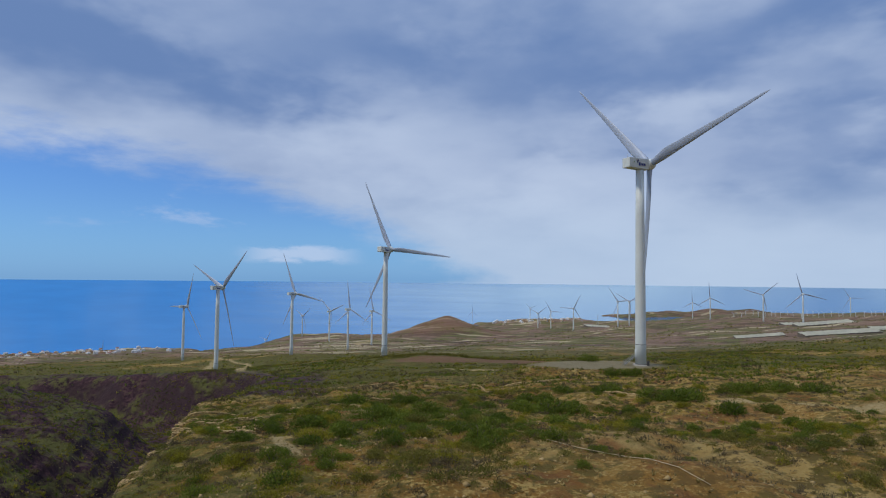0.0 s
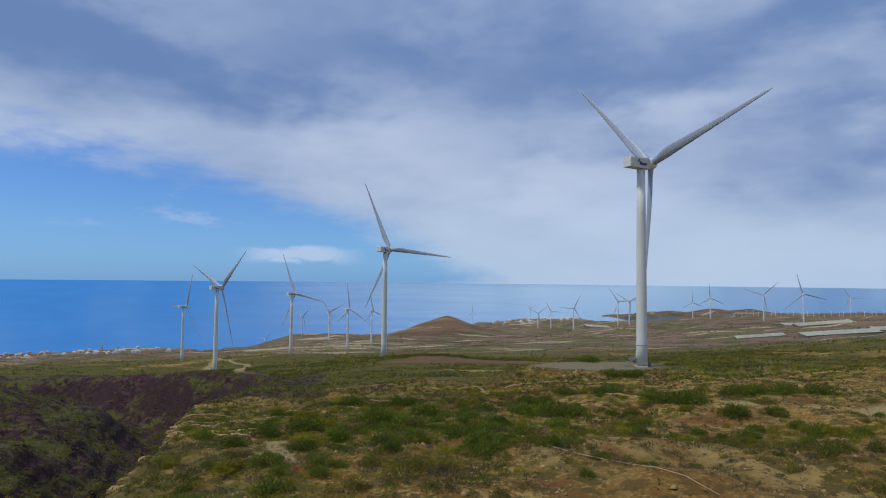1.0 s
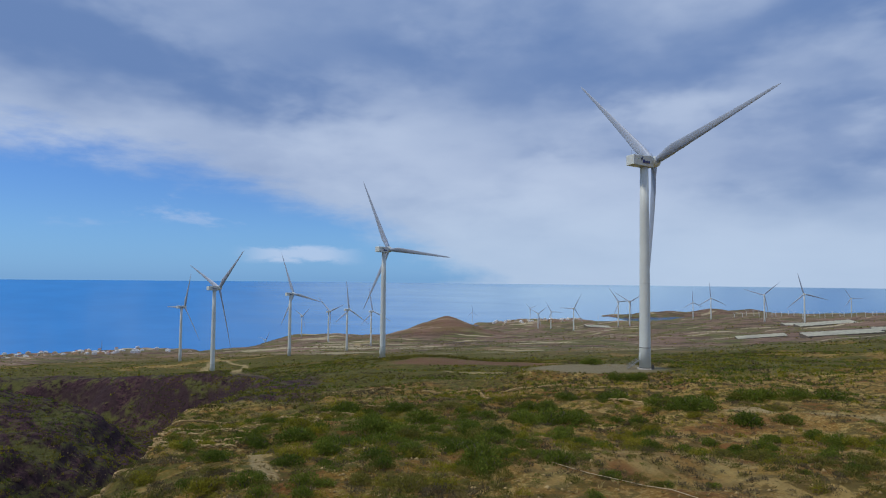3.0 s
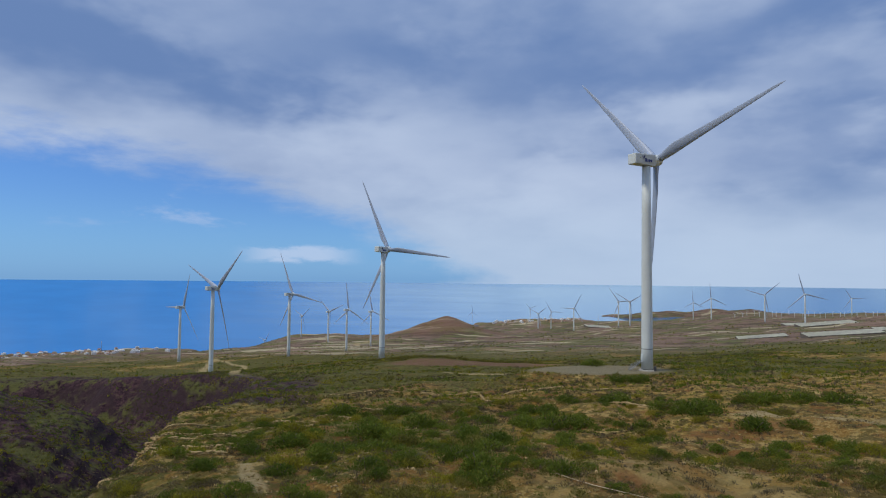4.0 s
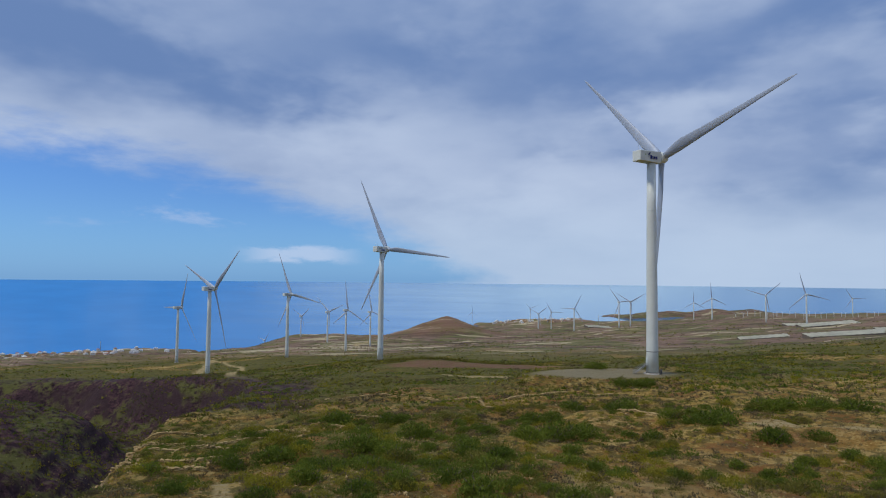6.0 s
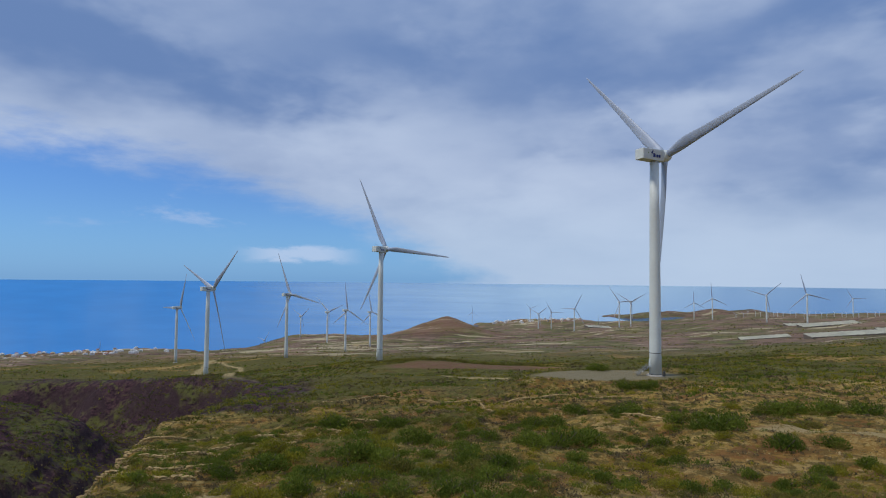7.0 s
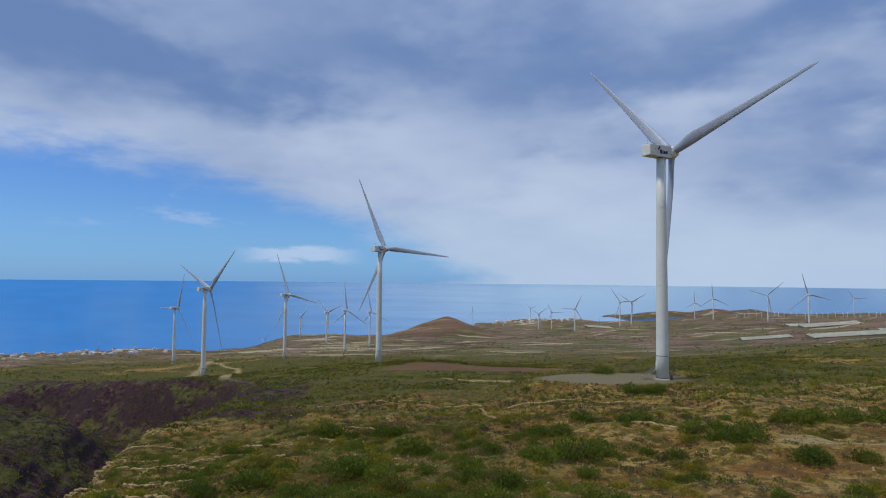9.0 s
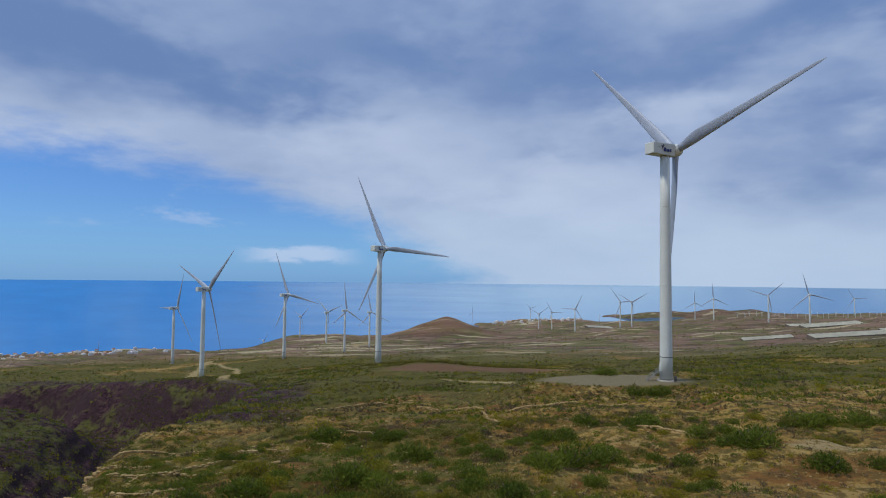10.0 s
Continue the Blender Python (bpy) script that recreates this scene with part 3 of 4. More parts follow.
def wind_turbine(phase, label, detailed=True):
    """Stands at the origin with its axis along +x, tower 57 m high."""
    t = thing("wind_turbine", Matrix.Identity(4), label, "wind turbine", "wind farm turbines")
    sides = 40 if detailed else 16
    part("foundation", turned([(2.25, -1.2), (2.25, 0.22), (2.15, 0.32)], sides), CONCRETE, t, "round pale concrete plinth")
    tower = part("tower", turned([(1.58, 0.3), (1.52, 6.0), (1.42, 24.0), (1.28, 44.0), (1.15, 56.9)], sides), WHITE, t, "tapered white tubular steel tower")
    for z, r in ((0.42, 1.66), (6.0, 1.56), (24.0, 1.44), (44.0, 1.30)):
        part("flange_ring", turned([(r, z - 0.07), (r + 0.02, z - 0.05), (r + 0.02, z + 0.05), (r, z + 0.07)], sides), DARK if z < 10 else WHITE, tower)
    nac = part("nacelle", box(-5.1, 2.25, -1.6, 1.6, 56.9, 60.1, 0.14), WHITE, t, "boxy white nacelle with bevelled edges")
    if detailed:
        for v in nac.data.vertices:
            if v.co.x < -4.4 and v.co.z < 58:
                v.co.z += 0.35
            if v.co.x > 1.6:
                v.co.y *= 0.86
        part("hatch", box(-2.6, -0.9, -0.8, 0.8, 60.08, 60.2, 0.04), WHITE, nac)
        for dx in (-4.2, -2.9):
            part("wind_mast", joined(rod((dx, 0.3, 60.0), (dx, 0.3, 61.5), 0.035), rod((dx, 0.0, 61.4), (dx, 0.6, 61.4), 0.03)), STEEL, nac, "thin steel instrument mast")
        for y in (-1.604, 1.604):
            sg = 1 if y > 0 else -1
            mark = bmesh.new()
            vs = [mark.verts.new((-2.75 + a * 1.1, y, 58.35 + b * 1.0)) for a, b in ((0, 1.2), (0.35, 0.75), (0.75, 1.3), (1.05, 1.15), (0.7, 0.55), (0.5, 0.1), (0.35, 0.5))]
            mark.faces.new(vs)
            bmesh.ops.solidify(mark, geom=mark.faces[:], thickness=0.012)
            part("bird_mark", mark, BLUE, nac, "blue bird-like mark")
            for k, (w, h) in enumerate(((0.6, 1.0), (0.2, 0.72), (0.52, 0.72), (0.6, 0.72))):
                x0 = -1.75 + (0, 0.78, 1.16, 1.86)[k]
                part("letter_bar", box(x0, x0 + w, y - 0.012, y + 0.012, 57.85, 57.85 + h, 0.0), BLUE, nac, "blue lettering bar")
            part("leaf_mark", box(-3.5, -3.2, y - 0.01, y + 0.01, 58.75, 59.05), LEAFMARK, nac)
        door = part("door", box(1.42, 1.63, -0.45, 0.45, 2.4, 4.45, 0.04), WHITE, tower, "white steel tower door")
        door.matrix_local = Matrix.Rotation(radians(160), 4, "Z")
    hub_bm = turned([(1.45, -1.55), (1.65, -0.9), (1.65, 0.5), (1.35, 1.2), (0.75, 1.7), (0.1, 1.9)], 24 if detailed else 12)
    hub = part("hub", hub_bm, WHITE, t, "rounded white rotor hub")
    tilt = Matrix.Translation((3.75, 0, HUB_Z + 0.35)) @ Matrix.Rotation(radians(-8), 4, "Y")
    hub.matrix_local = tilt @ Matrix.Rotation(radians(90), 4, "Y")
    me = None
    for k in range(3):
        if me is None:
            blade = part("blade", blade_mesh(TIP, 16 if detailed else 8, 22 if detailed else 10), BLADE, t, "long tapering pale grey rotor blade")
            me = blade.data
        else:
            blade = new("blade", me)
            blade.parent = t
            tagged(blade, "long tapering pale grey rotor blade")
        blade.matrix_local = tilt @ Matrix.Rotation(radians(90 - phase - 120 * k), 4, "X") @ Matrix.Rotation(radians(1.6), 4, "Y")
    return t


def stand(t, x, y, turn=40.0, sink=0.0):
    t.matrix_world = pose(x, y, spot(x, y) + sink, 0, 0, 90 - turn)
    return t


stand(wind_turbine(15, "tall white wind turbine with blue nacelle mark on gravel pad"), *PAD, AXIS)
stand(wind_turbine(-7, "white wind turbine beside a reddish bare field"), -31.4, 349)
stand(wind_turbine(37, "white wind turbine on a green ridge above the gorge"), -157.8, 444)
stand(wind_turbine(-10, "white wind turbine on the scrub ridge"), -144.4, 607)
stand(wind_turbine(62, "white wind turbine on the seaward ridge"), -284.6, 695)
FAR = ((-135.7, 910, -28), (-121, 1085, -22), (-213, 1190, 20), (-393, 1770, 35), (-617, 2207, 50), (426, 3049, 20), (319, 2096, 35),
       (351, 2033, 0), (333, 1597, 60), (407, 1458, 5), (453, 1524, 30), (150, 3150, 90))
for k, (x, y, ph) in enumerate(FAR):
    stand(wind_turbine(ph, "distant white wind turbine on the coastal slope", False), x, y, 38)
for x, y, ph in ((873, 2193, 92), (713, 1673, 94), (705, 1381, 43), (693, 1208, 105), (1450, 2232, 0)):
    stand(wind_turbine(ph, "distant pale wind turbine facing the sea on the plateau", False), x, y, 20)


def access_stair(t):
    """Open steel stair up to the tower door."""
    turn = Matrix.Rotation(radians(160), 4, "Z")
    stair = part("stair", joined(*[box(1.9 + 0.26 * k, 2.16 + 0.26 * k, -0.5, 0.5, 2.35 - 0.19 * k, 2.39 - 0.19 * k) for k in range(12)]), STEEL, t, "steel stair to the tower door")
    stair.matrix_local = turn
    for y in (-0.52, 0.52):
        rail = joined(rod((1.7, y, 2.4), (5.1, y, 0.05), 0.05), rod((1.7, y, 3.4), (5.1, y, 1.05), 0.03), rod((1.7, y, 2.9), (5.1, y, 0.55), 0.03),
                      *[rod((1.75 + 0.83 * k, y, 2.37 - 0.575 * k), (1.75 + 0.83 * k, y, 3.37 - 0.575 * k), 0.03) for k in range(5)])
        part("handrail", rail, STEEL, stair)
    part("landing", box(1.3, 1.95, -0.6, 0.6, 2.36, 2.42, 0.01), STEEL, stair)
    box_ob = part("switch_cabinet", box(-1.2, -0.5, -3.0, -2.5, 0.25, 1.5, 0.04), DARK, t, "small dark switch cabinet")
    box_ob.matrix_local = Matrix.Rotation(radians(20), 4, "Z")


access_stair(next(o for o in scene.objects if o.name == "wind_turbine"))


# ---- scrub ----
rng = np.random.default_rng(5)


def leaf_dome(count, squash, leaf, seed):
    """Leafy twigs spread through a lumpy dome of radius 1: an array of count x 3 x 3."""
    r = np.random.default_rng(seed)
    lumps = r.normal(size=(5, 3)) * (0.36, 0.36, 0.10) + (0, 0, 0.12)
    pick = r.integers(0, 5, count)
    way = r.normal(size=(count, 3))
    way[:, 2] = np.abs(way[:, 2]) * 0.9 + 0.05
    way /= np.linalg.norm(way, axis=1)[:, None]
    reach = 0.62 * r.uniform(0.55, 1.08, count) ** 0.6
    mid = lumps[pick] + way * reach[:, None]
    mid[:, 2] = np.maximum(mid[:, 2] * squash * 1.15, 0.04)
    out = way + (0, 0, 0.3) + r.normal(size=(count, 3)) * 0.35
    out /= np.linalg.norm(out, axis=1)[:, None]
    size = leaf * r.uniform(0.6, 1.4, count)[:, None]
    grow = way * 0.7 + (0, 0, 0.8) + r.normal(size=(count, 3)) * 0.45
    grow /= np.linalg.norm(grow, axis=1)[:, None]
    side = np.cross(grow, out)
    return np.stack([mid - side * size * 0.75 - grow * size, mid + side * size * 0.75 - grow * size * 0.7, mid + grow * size * 1.5 + side * size * r.normal(size=(count, 1)) * 0.4], 1)


def clear_ground(x, y):
    """Where nothing tall grows."""
    gone = np.hypot((x - PAD[0] + 11) / 2.1, y - PAD[1] - 1) < 9.5
    gone |= np.hypot((x - 14) / 2.9, y - 308) < 16
    for line, width in TRACKS:
        gone |= along(x, y, line)[0] < width * 0.9
    return gone


def greenness(x, y):
    g = 0.40 + 0.75 * fractal(x, y, 46.0, 4, 101) + 1.1 * fractal(x, y, 11.0, 3, 111)
    g = g + 0.16 * smooth(y, 130, 200) * smooth(y, 600, 400)
    g = g + 0.58 * bell(x, y, -12, 82, 36, 28) + 0.3 * bell(x, y, 16, 112, 22, 16) + 0.25 * bell(x, y, 300, 420, 150, 90) + 0.55 * bell(x, y, -130, 200, 80, 130)
    return g - 0.12 - 0.38 * smooth(x, 2, 40) * smooth(y, 170, 100) - 0.25 * bell(x, y, 10, 52, 25, 14) + 0.5 * bell(x, y, 47, 74, 17, 13)


def scatter(count, near, far):
    a = np.radians(rng.uniform(-43, 43, count))
    r = np.sqrt(rng.uniform(near ** 2, far ** 2, count))
    x, y = r * np.sin(a), r * np.cos(a)
    keep = (rng.uniform(0, 1, count) < greenness(x, y)) & ~clear_ground(x, y)
    return x[keep], y[keep]


def species_of(x, y):
    k = fractal(x, y, 30.0, 3, 131) + rng.normal(size=len(x)) * 0.22
    belt = bell(x, y, -12, 84, 36, 28)
    out = np.full(len(x), 1)
    out[k + belt * 0.28 > 0.02] = 0
    stand_of = fractal(x, y, 7.0, 3, 137) + rng.normal(size=len(x)) * 0.1
    out[stand_of < -0.20] = 2
    out[stand_of > 0.30] = 3
    out[bell(x, y, 47, 74, 17, 13) > rng.uniform(0.1, 1, len(x))] = 2
    out[rng.uniform(0, 1, len(x)) < 0.07] = 3
    return out


def plant(bands):
    """All the scrub too plentiful to count, one mesh for each kind of plant."""
    quads = {0: [], 1: [], 2: [], 3: []}
    for count, near, far, leaves, leaf, low, high in bands:
        x, y = scatter(count, near, far)
        z = height(x, y)
        kind = species_of(x, y)
        domes = np.stack([leaf_dome(leaves, rng.uniform(0.7, 1.0), leaf, 300 + k) for k in range(10)])
        pick = rng.integers(0, 10, len(x))
        r = low + (high - low) * rng.beta(1.3, 3.2, len(x))
        a = rng.uniform(0, 6.283, len(x))
        c, s = np.cos(a), np.sin(a)
        q = domes[pick]
        qx = (q[..., 0] * c[:, None, None] - q[..., 1] * s[:, None, None]) * r[:, None, None] + x[:, None, None]
        qy = (q[..., 0] * s[:, None, None] + q[..., 1] * c[:, None, None]) * r[:, None, None] + y[:, None, None]
        qz = q[..., 2] * r[:, None, None] * 0.85 + z[:, None, None] - 0.05
        q = np.stack([qx, qy, qz], -1)
        for k in quads:
            quads[k].append(q[kind == k].reshape(-1, 3))
    names = (("green_scrub", "low green spurge scrub over the stony slope", GREEN), ("olive_scrub", "olive low scrub over the stony slope", OLIVE),
             ("yellow_scrub", "yellow-green flowering low scrub", YELLOW), ("dry_scrub", "grey leafless dry scrub", GREY))
    for k, (name, label, mat) in enumerate(names):
        v = np.concatenate(quads[k])
        me = sheet(name, v, np.arange(len(v)).reshape(-1, 3), mat)
        tagged(new(name, me), label, "scrub", kind="stuff")


plant(((5200, 34, 82, 230, 0.072, 0.2, 1.5), (11000, 82, 140, 90, 0.11, 0.2, 1.5), (74000, 140, 380, 11, 0.37, 0.25, 1.2), (56000, 380, 1100, 5, 0.55, 0.5, 1.6), (30000, 1100, 2200, 5, 0.6, 0.9, 2.4)))


def tufts_and_stones():
    n = 9000
    a = np.radians(rng.uniform(-43, 43, n))
    r = np.sqrt(rng.uniform(32 ** 2, 150 ** 2, n))
    x, y = r * np.sin(a), r * np.cos(a)
    z = height(x, y)
    # grass: three crossed blades a tuft
    v = []
    for k in range(4):
        t = rng.uniform(0, 6.283, n)
        h, w = rng.uniform(0.10, 0.26, n), rng.uniform(0.05, 0.12, n)
        lean = rng.normal(size=(2, n)) * 0.16
        v.append(np.stack([np.stack([x - w * np.cos(t), y - w * np.sin(t), z - 0.02], 1), np.stack([x + w * np.cos(t), y + w * np.sin(t), z - 0.02], 1),
                           np.stack([x + lean[0], y + lean[1], z + h], 1)], 1))
    v = np.concatenate(v).reshape(-1, 3)
    me = sheet("dry_grass", v, np.arange(len(v)).reshape(-1, 3), STRAW)
    tagged(new("dry_grass", me), "straw-coloured tufts of dry grass", "grass", kind="stuff")
    # dwarf shrubs, dry and dark, on the bare soil
    n = 15000
    a = np.radians(rng.uniform(-43, 43, n))
    r = np.sqrt(rng.uniform(32 ** 2, 190 ** 2, n))
    x, y = r * np.sin(a), r * np.cos(a)
    keep = (fractal(x, y, 12.0, 3, 171) + rng.normal(size=n) * 0.2 > -0.1) & ~clear_ground(x, y)
    x, y = x[keep], y[keep]
    domes = np.stack([leaf_dome(26, 0.9, 0.2, 700 + k) for k in range(8)])
    v = domes[rng.integers(0, 8, len(x))] * rng.uniform(0.12, 0.50, len(x))[:, None, None, None] + np.stack([x, y, height(x, y) - 0.02], 1)[:, None, None]
    v = v.reshape(-1, 3)
    tagged(new("dwarf_scrub", sheet("dwarf_scrub", v, np.arange(len(v)).reshape(-1, 3), GREY)), "dark dry dwarf scrub dotted over bare soil", "scrub", kind="stuff")
    # loose stones: uneven eight-sided lumps
    n = 13000
    a = np.radians(rng.uniform(-43, 43, n))
    r = np.sqrt(rng.uniform(32 ** 2, 210 ** 2, n))
    x, y = r * np.sin(a), r * np.cos(a)
    keep = fractal(x, y, 18.0, 3, 151) + rng.normal(size=n) * 0.15 > 0.0
    x, y = x[keep], y[keep]
    n = len(x)
    z = height(x, y)
    s = 0.07 + 0.40 * rng.beta(1.0, 6.0, n)
    base = np.array([(1, 0, 0), (0, 1, 0), (-1, 0, 0), (0, -1, 0), (0, 0, 0.7), (0, 0, -0.6)])
    v = base[None] * s[:, None, None] * rng.uniform(0.6, 1.4, (n, 6, 1)) + rng.normal(size=(n, 6, 3)) * s[:, None, None] * 0.15
    v = v + np.stack([x, y, z + s * 0.15], 1)[:, None]
    tri = np.array([(0, 1, 4), (1, 2, 4), (2, 3, 4), (3, 0, 4), (1, 0, 5), (2, 1, 5), (3, 2, 5), (0, 3, 5)])
    f = (tri[None] + 6 * np.arange(n)[:, None, None]).reshape(-1, 3)
    me = sheet("loose_stones", v.reshape(-1, 3), f, STONE)
    tagged(new("loose_stones", me), "pale loose stones strewn on the soil", "stones", kind="stuff")


def hedge(line, label, low, high):
    """A row of dense dark bushes along a field edge."""
    r = np.random.default_rng(77)
    v = []
    for (ax, ay), (bx, by) in zip(line, line[1:]):
        n = int(math.hypot(bx - ax, by - ay) / 1.1)
        for k in range(n):
            t = (k + r.uniform(0, 1)) / n
            x, y = ax + (bx - ax) * t + r.normal() * 0.5, ay + (by - ay) * t + r.normal() * 0.9
            v.append(leaf_dome(80, 1.1, 0.17, 500 + k % 9).reshape(-1, 3) * r.uniform(low, high) + (x, y, spot(x, y) - 0.05))
    v = np.concatenate(v)
    tagged(new("hedge", sheet("hedge", v, np.arange(len(v)).reshape(-1, 3), OLIVE)), label, "hedge", kind="stuff")


hedge(((-36, 330), (-5, 329), (25, 327), (52, 325)), "dark ragged hedge along the bare field", 0.9, 1.7)
STRAW = foliage("dry_straw", (0.24, 0.18, 0.06), (0.46, 0.36, 0.15))
STONE = foliage("pale_stone", (0.26, 0.18, 0.075), (0.48, 0.35, 0.16), 0.0)
tufts_and_stones()


# ---- single shrubs ----
def shrub_kind(mat, seed, label):
    t = thing("shrub", Matrix.Identity(4), label, "shrub", "shrubs on the slope")
    q = leaf_dome(1250, 1.05, 0.060, seed).reshape(-1, 3)
    crown = new("crown", sheet("crown", q, np.arange(len(q)).reshape(-1, 3), mat))
    crown.parent = t
    r = random.Random(seed)
    for k in range(5):
        a = k * 1.257 + r.uniform(-0.4, 0.4)
        p, m = Vector((0.05 * math.cos(a), 0.05 * math.sin(a), -0.08)), Vector((0.28 * math.cos(a), 0.28 * math.sin(a), 0.32))
        e = Vector((0.52 * math.cos(a + 0.3), 0.52 * math.sin(a + 0.3), 0.68))
        part("stem", joined(rod(p, m, 0.03, 5), rod(m, e, 0.017, 5)), STEM, t)
    return t


KINDS = [shrub_kind(m, 40 + k, label) for k, (m, label) in enumerate((
    (GREEN, "rounded green spurge shrub on stony soil"), (GREEN, "broad green shrub on the dry slope"), (OLIVE, "olive-green low shrub on ochre soil"),
    (YELLOW, "yellow-green flowering shrub on dry soil"), (GREY, "grey leafless shrub on dry soil"), (GREEN, "dense dark green shrub")))]
BIG = ((4.0, 86.3, 1.5), (3.8, 59.3, 1.9), (6.8, 77.2, 1.7), (11.7, 89.8, 2.1), (16.5, 97.3, 3.0), (20.3, 99.2, 2.3), (24.3, 126.5, 2.5), (18.4, 115.4, 2.7), (15.1, 111.7, 2.2), (29.6, 119.9, 2.4),
       (33.5, 123.2, 2.5), (14.7, 71.6, 1.3), (16.2, 68.7, 1.2), (36.9, 99.4, 2.7), (41.2, 104.9, 2.5), (39.6, 112.4, 1.8), (40.5, 90.7, 2.4), (45.9, 90.5, 1.7), (54.9, 119.8, 2.9), (58.0, 120.2, 2.4),
       (62.6, 119.0, 2.8), (68.1, 117.3, 2.8), (33.8, 73.2, 1.2), (19.1, 63.0, 0.9), (6.3, 62.0, 1.1), (-4.0, 83.6, 1.9), (-8.0, 86.0, 2.3), (-9.7, 68.3, 1.7), (-16.4, 83.1, 2.2), (-1.9, 105.4, 2.5),
       (-7.3, 116.5, 2.3), (-16.5, 121.9, 2.9), (-11.9, 61.7, 1.3), (-18.9, 63.1, 1.3), (-4.9, 61.5, 1.5),
       (44.3, 166.9, 2.5), (47.4, 166.7, 2.3), (50.6, 166.6, 2.3), (44.9, 194.0, 2.9), (3.4, 79.0, 1.5), (2.0, 63.9, 1.4), (7.0, 96.8, 1.7), (34.5, 106.8, 1.9), (28.3, 95.6, 1.5), (30.2, 77.2, 1.1), (44.3, 82.3, 1.5), (42.5, 74.2, 1.6), (31.3, 73.6, 1.1), (16.1, 86.6, 1.3), (8.4, 58.5, 1.0))


def set_shrub(kind, x, y, r, turn):
    m = pose(x, y, spot(x, y) - 0.04, 0, 0, turn)
    ob = copy_thing(KINDS[kind], m)
    ob.matrix_world = m @ Matrix.Diagonal((r, r, r * 0.82, 1))


pick = random.Random(8)
for x, y, r in BIG:
    set_shrub(pick.choice((0, 0, 1, 5)), x, y, r * 1.05, pick.uniform(0, 360))
    set_shrub(pick.choice((0, 1, 5, 2)), x + pick.uniform(-0.7, 0.7) * r, y + pick.uniform(-0.6, 0.6) * r, r * pick.uniform(0.5, 0.75), pick.uniform(0, 360))
made = 0
while made < 290:
    x, y = pick.uniform(-38, 75), pick.uniform(46, 128)
    if abs(x) > 0.7 * y or gorge_cut(np.array([x]), np.array([y]))[0][0] > 0.02 or clear_ground(np.array([x]), np.array([y]))[0]:
        continue
    if pick.random() > greenness(np.array([x]), np.array([y]))[0] + 0.1:
        continue
    belt = bell(x, y, -12, 84, 34, 26)
    kind = pick.choice((0, 1, 5, 0, 3)) if pick.random() < belt else pick.choice((0, 1, 2, 2, 3, 3, 5, 0, 2))
    set_shrub(kind, x, y, pick.uniform(0.5, 1.35) * (1 + 0.45 * belt), pick.uniform(0, 360))
    made += 1
for k in KINDS:
    for o in (*k.children_recursive, k):
        bpy.data.objects.remove(o)


# ---- walls, pipe, houses ----
def stone_wall(line, label, high=0.55):
    """A low dry-stone wall that follows the ground."""
    r = random.Random(len(line) + int(abs(line[0][0])))
    bm = bmesh.new()
    for (ax, ay), (bx, by) in zip(line, line[1:]):
        ln = math.hypot(bx - ax, by - ay)
        for k in range(int(ln / 0.34)):
            for course in range(2):
                if r.random() < 0.12:
                    continue
                t = (k + r.uniform(0, 0.6)) * 0.34 / ln
                x, y = ax + (bx - ax) * t + r.uniform(-0.12, 0.12), ay + (by - ay) * t + r.uniform(-0.12, 0.12)
                z = spot(x, y) + course * high * 0.42 + 0.02
                s = high * r.uniform(0.36, 0.62)
                m = Matrix.Translation((x, y, z)) @ Matrix.Rotation(math.atan2(by - ay, bx - ax) + r.uniform(-0.35, 0.35), 4, "Z") @ Matrix.Diagonal((s * r.uniform(1.2, 2.6), s, s * 0.8, 1))
                vs = bmesh.ops.create_icosphere(bm, subdivisions=1, radius=0.62, matrix=m)["verts"]
                for v in vs:
                    v.co += Vector((r.uniform(-1, 1), r.uniform(-1, 1), r.uniform(-1, 1))) * 0.05
    me = bpy.data.meshes.new("terrace_wall")
    bm.to_mesh(me)
    bm.free()
    me.materials.append(STONE)
    return tagged(new("terrace_wall", me), label, "stone wall", "terrace walls")


for line in (((-37, 91), (-33, 88), (-29, 86.5), (-23, 87.5)), ((-33, 82.5), (-25.5, 79), (-22, 79.5)), ((-38, 99.5), (-32, 100), (-26, 102.5), (-18, 105)),
             ((-41, 95), (-34, 94), (-25, 95.5), (-16, 95)), ((-44, 105.5), (-34, 106), (-22, 108)), ((-48, 118), (-36, 119), (-24, 119)), ((-34, 83.5), (-27, 83), (-21, 84)), ((-30, 112), (-22, 114), (-10, 113)), ((-28, 124), (-14, 126), (-4, 124)), ((-45, 112), (-38, 111), (-31, 113))):
    stone_wall(line, "low tumbled dry-stone terrace wall")
for line in (((-4, 166), (2, 164), (8, 161), (10, 158)), ((9, 146), (9.6, 140), (11.5, 134)), ((28, 122), (31, 116), (35, 109)), ((-26, 165), (-14, 172), (-2, 174)),
             ((14, 150), (26, 153), (38, 151))):
    stone_wall(line, "pale broken stone field wall", 0.7)


